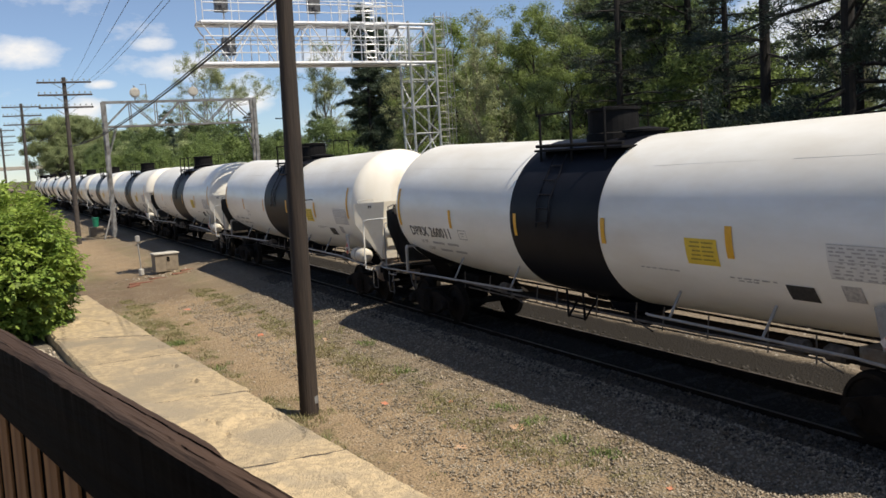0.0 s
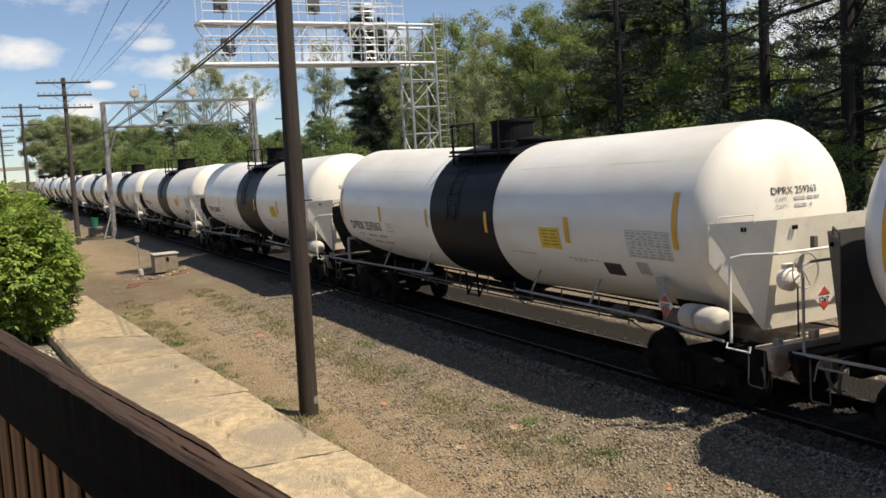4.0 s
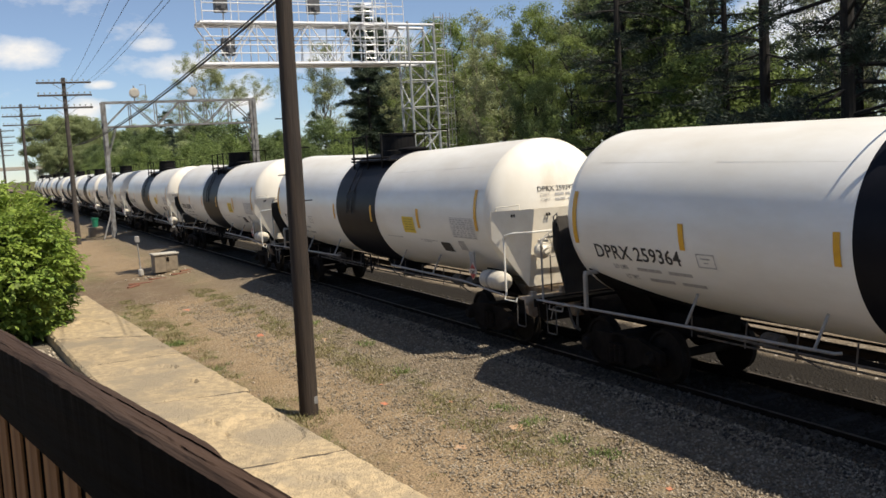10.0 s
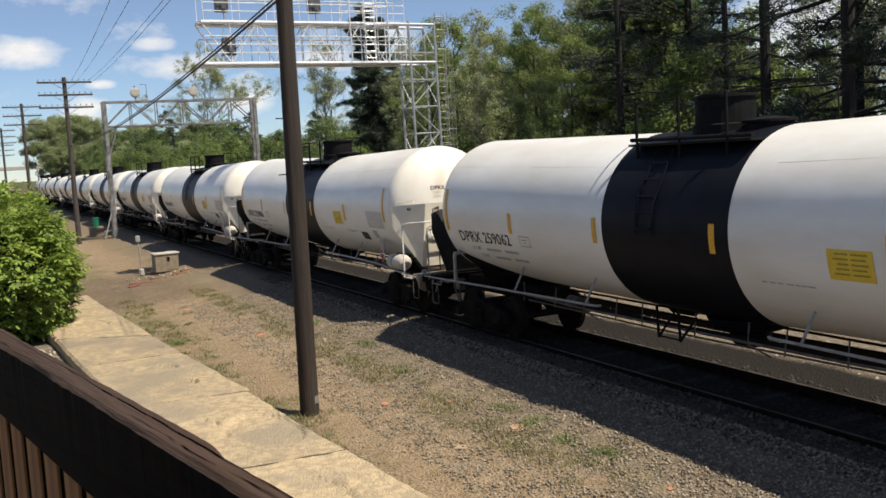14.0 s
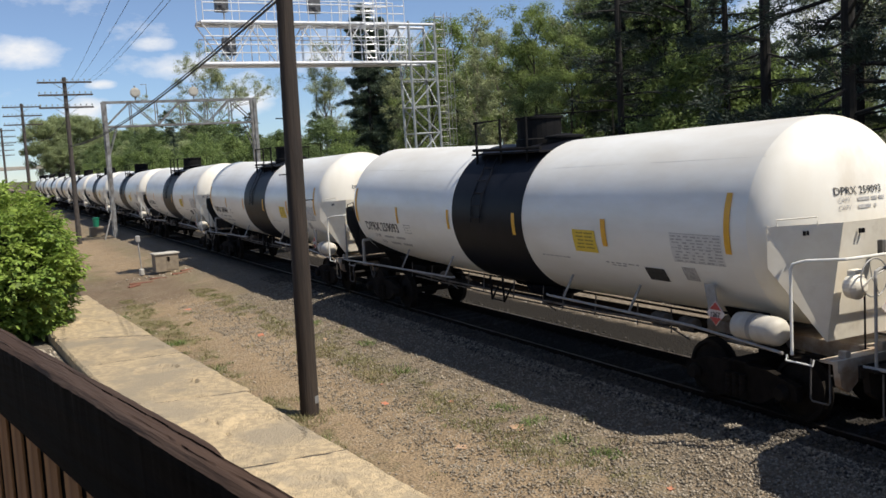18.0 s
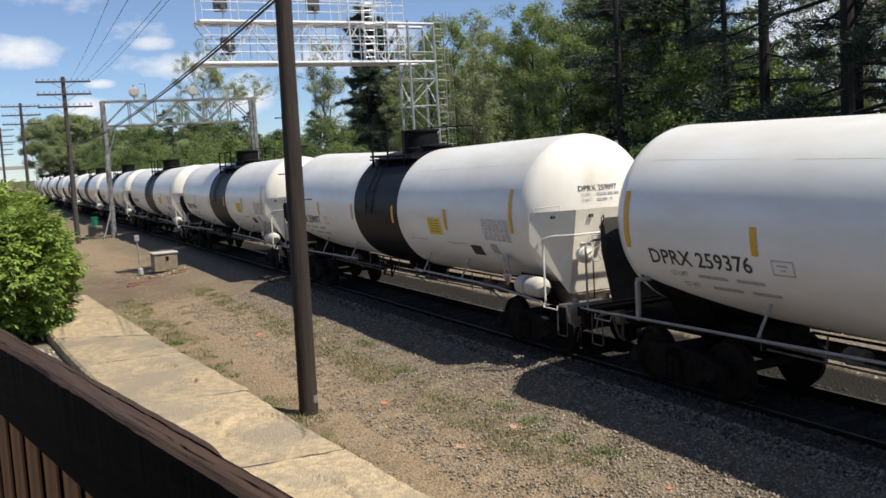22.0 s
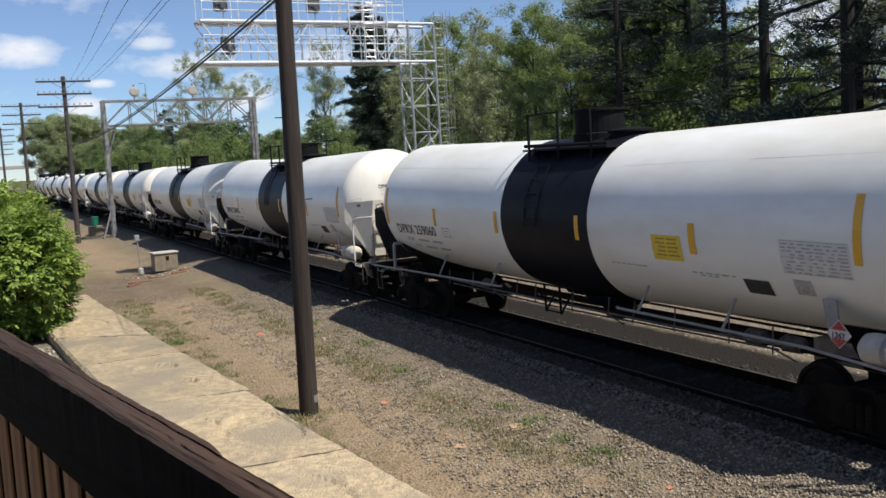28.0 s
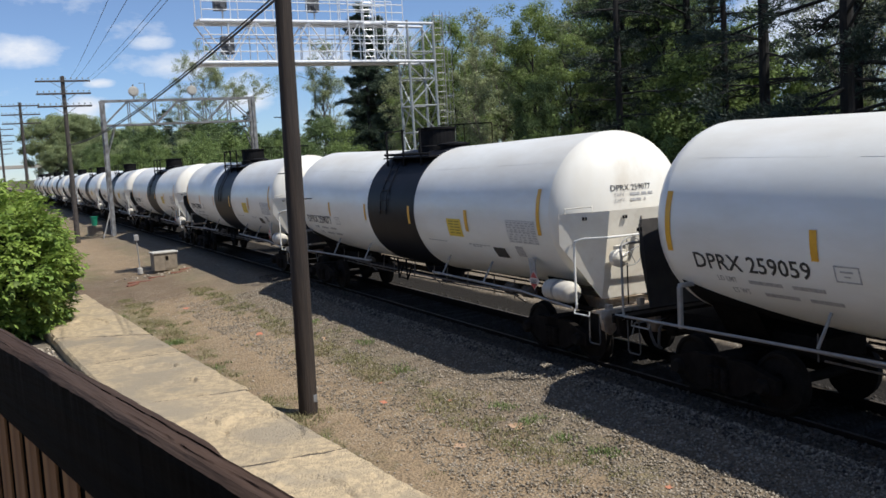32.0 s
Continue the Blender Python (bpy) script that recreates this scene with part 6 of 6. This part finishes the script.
# ---- putting the place together ----
build_track(0.0, "near railway track in ballast, its oily sleepers darkened for shade")
build_track(4.3, "far railway track in pale ballast")
build_wall()
build_bed()
build_deck_rail()
build_utility_pole()
build_line_pole(-5.0, 69.1, 10.9, 3, 0)
for x, y, top in ((-6.4, 100.0, 11.5), (-7.3, 143.0, 11.4), (-6.4, 178.0, 10.6), (-7.6, 230.0, 11.2)):
    build_line_pole(x, y, top, 3, 0)
build_gantry()
build_cantilever()
build_cabinet()
build_wires()
build_bush()


def plant(source, spots, first=True):
    """Sets a tree at its first spot and copies of it at the others: x, y, turn, size."""
    for k, (x, y, turn, size) in enumerate(spots):
        at = pose(x, y, ground_z(x) - 0.05, 0, 0, turn)
        ob = source if k == 0 else copy_thing(source, at)
        ob.matrix_basis = at @ Matrix.Diagonal((size, size, size, 1))


maple = build_tree("broadleaf_tree", 15, 4.6, 21, M_LEAF, M_BARK, 30000, 0.062, "broadleaf tree in fresh spring green leaf", clump=0.62)
ash = build_tree("broadleaf_tree", 15, 3.6, 33, M_LEAFPALE, M_BARKLIGHT, 20000, 0.058, "thin-leaved tree with pale stems and spring foliage", clump=0.42, steep=1.3, stems=3, count=24, first=0.15)
oak = build_tree("broadleaf_tree", 14, 5.0, 45, M_LEAFDARK, M_BARK, 30000, 0.066, "dense broadleaf tree in deep green leaf", clump=0.68)
elm = build_tree("broadleaf_tree", 17, 9.5, 61, M_LEAFPALE, M_BARKLIGHT, 34000, 0.08, "tall open tree with leafy tips over a high fork", first=0.50, clump=0.65, steep=0.30, count=16, depth=3)
bare = build_tree("bare_tree", 17, 5.5, 57, M_LEAFPALE, M_BARKLIGHT, 14000, 0.07, "nearly bare tree with thin budding twigs", depth=3, clump=0.5)
shrub = build_tree("understory_shrub", 5, 2.6, 63, M_LEAFMID, M_BARK, 9000, 0.068, "leafy green shrub at the woods' edge", first=0.05, category="shrub", clump=0.45, stems=3, count=15)
dome = build_round_tree("broadleaf_tree", 14, 5.4, 105, M_LEAFFAR, 46000, 0.11, "full round tree in soft grey-green leaf")
dome_dark = build_round_tree("broadleaf_tree", 13, 4.8, 117, M_LEAFDARK, 16000, 0.12, "full dark green tree of the far belt")
pine = build_pine("pine_tree", 22, 6.0, 71, M_NEEDLE, "tall dark pine with bare lower trunk and ragged boughs", bare=0.20, whorls=15, tuft=0.46, per=80, thick=1.3, length_of=0.085)
pine_c = build_pine("pine_tree", 22, 4.6, 77, M_NEEDLE, "tall thin-crowned pine with a stout bare trunk", bare=0.16, whorls=12, tuft=0.36, per=26, thick=1.35, clumps=7)
pine_b = build_pine("pine_tree", 19, 3.6, 83, M_NEEDLE, "slender dark pine with thin dead lower boughs", bare=0.12, whorls=18, tuft=0.30, per=9, clumps=12)
spruce = build_pine("spruce_tree", 15, 3.0, 97, M_SPRUCE, "dense dark blue-green spruce", bare=0.03, whorls=26, droop=-0.28, tuft=0.34, per=60, category="spruce tree", stub=False, narrow=0.7, ragged=0.35, length_of=0.085)
far_spruce = build_pine("spruce_tree", 15, 3.2, 131, M_SPRUCE, "dark spruce in the belt beside the line", bare=0.02, whorls=18, droop=-0.3, tuft=0.42, per=9, category="spruce tree", stub=False, narrow=0.75, ragged=0.35, clumps=6, length_of=0.17)

plant(pine_c, ((16.5, 26.8, 130, 0.9),))
plant(pine, ((14.0, 20.9, 0, 1.0), (20.0, 35.0, 130, 0.9), (23.0, 22.0, 60, 1.05), (20.0, 40.0, 200, 0.8), (17.0, 12.0, 250, 1.0), (19.5, 16.0, 20, 1.0)))
plant(pine_b, ((14.0, 32.6, 40, 1.0), (18.5, 31.0, 160, 0.95), (20.0, 25.4, 300, 1.1)))
plant(maple, ((15.0, 41.0, 0, 0.74), (13.5, 50.0, 140, 0.66), (19.0, 52.0, 260, 0.74), (24.0, 45.0, 50, 1.0), (22.0, 68.0, 100, 0.8), (33.0, 30.0, 10, 0.7), (14.5, 37.0, 80, 0.6), (18.0, 60.0, 30, 0.8), (20.5, 62.0, 200, 0.9), (17.2, 54.0, 300, 0.8)))
plant(oak, ((12.5, 36.5, 20, 0.5), (17.0, 46.0, 190, 0.7), (20.0, 37.0, 300, 0.95), (28.0, 60.0, 80, 0.9)))
plant(ash, ((22.0, 58.0, 90, 0.86), (15.5, 58.0, 200, 0.78), (25.0, 78.0, 300, 0.75), (14.2, 45.0, 30, 0.8), (16.5, 40.0, 260, 0.8), (13.4, 41.5, 150, 0.7), (13.8, 54.0, 10, 0.75), (16.5, 66.0, 70, 0.75)))
plant(elm, ((23.5, 150.0, 60, 1.0),))
budding = build_tree("budding_tree", 14.5, 4.0, 57, M_LEAFPALE, M_BARKLIGHT, 26000, 0.055, "slim tree with fine twigs just coming into pale leaf", depth=3, clump=0.45, steep=1.0, count=18, first=0.30)
plant(budding, ((21.8, 92.0, 40, 1.0),))
plant(bare, ((26.0, 30.0, 200, 0.7), (31.0, 20.0, 90, 0.8), (28.0, 24.0, 300, 0.75)))
plant(spruce, ((15.3, 64.0, 0, 1.05), (15.2, 59.0, 100, 0.72), (17.0, 66.0, 210, 1.0)))
plant(far_spruce, ((16.0, 105.0, 30, 0.65), (14.0, 112.0, 200, 0.6), (13.0, 128.0, 70, 0.6), (12.0, 150.0, 20, 0.6)))
plant(dome_dark, ((17.0, 128.0, 0, 0.6), (14.0, 140.0, 110, 0.62), (21.0, 155.0, 33, 0.7), (13.0, 168.0, 200, 0.7), (16.0, 90.0, 40, 0.62), (17.5, 80.0, 140, 0.66), (14.0, 76.0, 250, 0.5)))
plant(dome, ((23.0, 402.0, 0, 2.3), (45.0, 398.0, 90, 1.7)))
plant(shrub, ((24.0, 31.5, 0, 1.25), (28.0, 36.5, 90, 1.4), (22.0, 28.0, 200, 0.9), (17.6, 33.0, 40, 1.3), (19.5, 34.5, 140, 1.5), (21.5, 33.0, 260, 1.4), (16.5, 31.0, 300, 1.2), (26.0, 38.0, 20, 1.7), (23.5, 36.0, 120, 1.5), (25.0, 41.0, 220, 1.8))
      + tuple((10.8 + 1.7 * math.sin(k * 2.1), 16.0 + 4.6 * k, k * 77.0, 0.75 + 0.25 * math.sin(k * 3.3)) for k in range(26)))


def build_far_woods():
    """Rounded far trees at the end of the line."""
    spots = ((15.5, 398.0, 2.2), (30.0, 400.0, 2.25), (37.0, 405.0, 1.85), (18.0, 390.0, 1.3), (27.0, 385.0, 1.3), (34.0, 380.0, 1.2), (28.0, 275.0, 1.3), (36.0, 300.0, 1.5), (22.0, 300.0, 1.1), (27.0, 260.0, 1.0), (20.0, 230.0, 0.9), (30.0, 215.0, 0.95), (24.0, 190.0, 0.85), (18.0, 200.0, 0.75), (34.0, 180.0, 1.0), (27.0, 240.0, 0.95), (23.0, 250.0, 0.9))
    for k, (x, y, s) in enumerate(spots):
        ob = copy_thing(dome if y > 350 or k % 2 else dome_dark, pose(x, y, ground_z(x), 0, 0, k * 50))
        ob.scale = (s, s, s)


build_far_woods()


def fill_woods():
    """The unbroken belt of trees along the line, farther out."""
    rnd = random.Random(77)
    kinds = (dome_dark, far_spruce, dome_dark, far_spruce, dome, dome_dark)
    for k in range(60):
        y = 82 + 3.4 * k + rnd.uniform(-2, 2)
        x = bend(y) + 13 + 5.0 * (k % 4) + rnd.uniform(-2, 2) + max(0, (y - 150) * 0.03)
        s = rnd.uniform(0.52, 0.68) if y < 140 else rnd.uniform(0.72, 0.95)
        ob = copy_thing(kinds[k % 6], pose(x, y, ground_z(x), 0, 0, rnd.uniform(0, 360)))
        ob.scale = (s * 1.15, s * 1.15, s)
    for k in range(40):
        y = 84 + 4.5 * k
        x = bend(y) + 10.5 + rnd.uniform(-1, 2)
        s = rnd.uniform(0.9, 1.4)
        ob = copy_thing(shrub, pose(x, y, ground_z(x), 0, 0, rnd.uniform(0, 360)))
        ob.scale = (s, s, s)


fill_woods()


def back_woods():
    """A second, deeper belt that closes the gaps between the front trees, but for one opening with bare crowns."""
    rnd = random.Random(91)
    kinds = (maple, oak, maple, ash)
    k = 0
    for row, depth in enumerate((31.0, 40.0)):
        y = 12.0
        while y < 110.0:
            az = math.degrees(math.atan2(depth + 11.0, y))
            x = depth + rnd.uniform(-2.5, 2.5)
            if 43.6 < az < 50.4:
                y += 9.0
                if row == 0:
                    continue
                source, s = bare, 0.62
            else:
                source, s = kinds[k % 4], rnd.uniform(0.8, 1.05) * (0.72 if az < 34 else 1.1)
            ob = copy_thing(source, pose(x, y, ground_z(x), 0, 0, rnd.uniform(0, 360)))
            ob.scale = (s * 1.1, s * 1.1, s)
            y += rnd.uniform(5.0, 7.5)
            k += 1


back_woods()


def build_overpass():
    t = thing("overpass", pose(0, 430, 0), "pale concrete road overpass far down the line", "bridge")
    bm = B()
    box(bm, -60, 24, -5, 5, 8.6, 10.0, 0.1)
    part("deck_span", bm, M_CONCRETE, t)
    bm = B()
    for x in (-22, -9, 14):
        box(bm, x - 0.7, x + 0.7, -4, 4, -1, 8.6)
    part("pier", bm, M_CONCRETE, t)
    return t


build_overpass()


def near_gravel(rnd):
    y = 6.5 + 26 * rnd.random() ** 1.6
    x = -1.4 - 3.9 * rnd.random() ** 1.6
    return x, y, ground_z(x) + 0.07 * lump(x * 0.5, y * 0.5, 0) * min(1, max(0.15, (-1.6 - x) / 1.5)) + 0.008


def shoulder_gravel(rnd):
    y = 6.5 + 28 * rnd.random() ** 1.5
    x = -0.86 - 0.95 * rnd.random() ** 1.5
    return x, y, ground_z(x) + 0.012


def dirt_spot(rnd):
    y = 9 + 26 * rnd.random() ** 1.4
    x = -8.2 + 4.4 * rnd.random()
    return x, y, ground_z(x) + 0.07 * lump(x * 0.5, y * 0.5, 0) + 0.005


def far_gravel(rnd):
    y = 8 + 45 * rnd.random() ** 1.3
    x = 2.5 + 3.7 * rnd.random()
    return x, y, -0.195


def track_gravel(rnd):
    return rnd.uniform(-0.68, 1.5), 7 + 30 * rnd.random() ** 1.3, -0.175


# shoulder stones carry the train's shade in their colour
pebbles("ballast", 13000, shoulder_gravel, 0.023, M_SHADESTONE, "ballast beside the rail, darkened for the train's shade", "gravel", 3)
pebbles("ballast", 64000, near_gravel, 0.0185, M_BALLAST, "loose grey ballast stones", "gravel", 1)
pebbles("ballast", 15000, far_gravel, 0.042, M_PALESTONE, "pale ballast stones by the far track", "gravel", 2)
pebbles("ballast", 6000, track_gravel, 0.04, M_OILSHADESTONE, "oily ballast stones between the rails, darkened for the train's shade", "gravel", 4)
pebbles("dirt_stones", 3500, dirt_spot, 0.018, M_PEBBLE, "small pale stones in the dirt", "stones", 6)
pebbles("bed_pebbles", 3500, lambda rnd: (lambda y: (wall_left(y) - 0.05 - 0.9 * rnd.random(), y, 2.19))(3 + 8 * rnd.random()), 0.022, M_PEBBLE, "white decorative pebbles in the bed", "pebbles", 8)


def weed_spot(rnd):
    while True:
        x, y = -7.0 + 4.4 * rnd.random(), 10 + 26 * rnd.random()
        if lump(x * 0.9, y * 0.9, 7) > (-0.05 if -4.2 < x < -3.4 else (0.05 if -7.3 < x < -6.1 else 0.55)):
            return x, y, ground_z(x) + 0.07 * lump(x * 0.5, y * 0.5, 0)


grass("weeds", 2300, weed_spot, 0.06, M_GRASS, "thin dry grass and weeds in the dirt", "grass", 9)
def tuft_spot(rnd):
    cx, cy = rnd.choice(((-3.21, 10.83), (-3.23, 17.88), (-3.28, 12.73), (-3.1, 13.94), (-3.4, 11.7), (-6.5, 13.1), (-6.6, 25.2), (-6.3, 21.5), (-6.9, 23.5), (-2.9, 21.0), (-3.0, 24.5), (-7.3, 31.5)))
    x, y = cx + rnd.gauss(0, 0.10), cy + rnd.gauss(0, 0.16)
    return x, y, ground_z(x) + 0.07 * lump(x * 0.5, y * 0.5, 0)


grass("weed_tufts", 150, tuft_spot, 0.085, M_TUFT, "bright green weed tufts in the gravel", "grass", 14, 12)
pebbles("rubble", 80, lambda rnd: (lambda x, y: (x, y, ground_z(x) + 0.03))(rnd.gauss(-4.2, 0.9), rnd.gauss(42.0, 0.4)), 0.045, M_PEBBLE, "pale broken rubble by the cabinet", "rubble", 15)
pebbles("loose_rock", 1, lambda rnd: (-2.35, 10.2, ground_z(-2.35) + 0.03), 0.10, M_PEBBLE, "pale loose rock on the ballast shoulder", "rock", 16)
grass("pole_grass", 40, lambda rnd: (-5.88 + rnd.gauss(0, 0.22), 16.2 + rnd.gauss(0, 0.25), -0.6), 0.12, M_GRASS, "grass tuft at the pole's foot", "grass", 10)
def paint_mark(x, y, size, material, label):
    """Spray paint over the dirt: a thin ragged film that follows the ground."""
    rnd = random.Random(int(-x * 100))
    bm = B()
    n = 14

    def at(px, py):
        return px, py, ground_z(px) + 0.07 * lump(px * 0.5, py * 0.5, 0) * min(1.0, max(0.15, (-1.6 - px) / 1.5)) + 0.03 * lump(px * 2.2, py * 2.2, 5) * min(1.0, max(0.15, (-1.6 - px) / 1.5)) + 0.014

    for cx, cy, r in ((x, y, size),):
        ring = [bm.verts.new(at(cx + r * f * math.cos(k * math.tau / n), cy + 1.5 * r * f * math.sin(k * math.tau / n))) for k, f in [(k, rnd.uniform(0.55, 1.15)) for k in range(n)]]
        mid = bm.verts.new(at(cx, cy))
        for k in range(n):
            bm.faces.new((ring[k], ring[(k + 1) % n], mid))
    ob = new("paint_mark", bpy.data.meshes.new("paint_mark"))
    bm.to_mesh(ob.data)
    bm.free()
    ob.data.materials.append(material)
    tagged(ob, label, "paint mark", "orange paint marks")


for x, y, size, fresh in ((-4.52, 15.93, 0.07, True), (-3.57, 15.06, 0.06, True), (-4.56, 12.77, 0.09, False), (-3.56, 12.71, 0.13, False), (-3.41, 22.42, 0.09, False), (-4.54, 24.46, 0.10, True), (-5.10, 31.45, 0.12, True), (-3.37, 9.21, 0.05, True), (-4.05, 17.2, 0.05, True)):
    paint_mark(x, y, size, M_PAINTMARK if fresh else M_OLDPAINT, "bright orange survey paint mark sprayed on the dirt" if fresh else "faded peach survey paint mark on the gravel")

build_train()


def motions():
    for k, c in train:
        rows = []
        for t, s in TRAIN_AT + TRAIN_LATER:
            y = HOME + CAR * k + s
            rows.append((t, pose(bend(y), y, 0, 0, 0, -math.degrees(math.atan(max(0.0, y - 160.0) / 900.0)))))
        walk(c, rows)


motions()
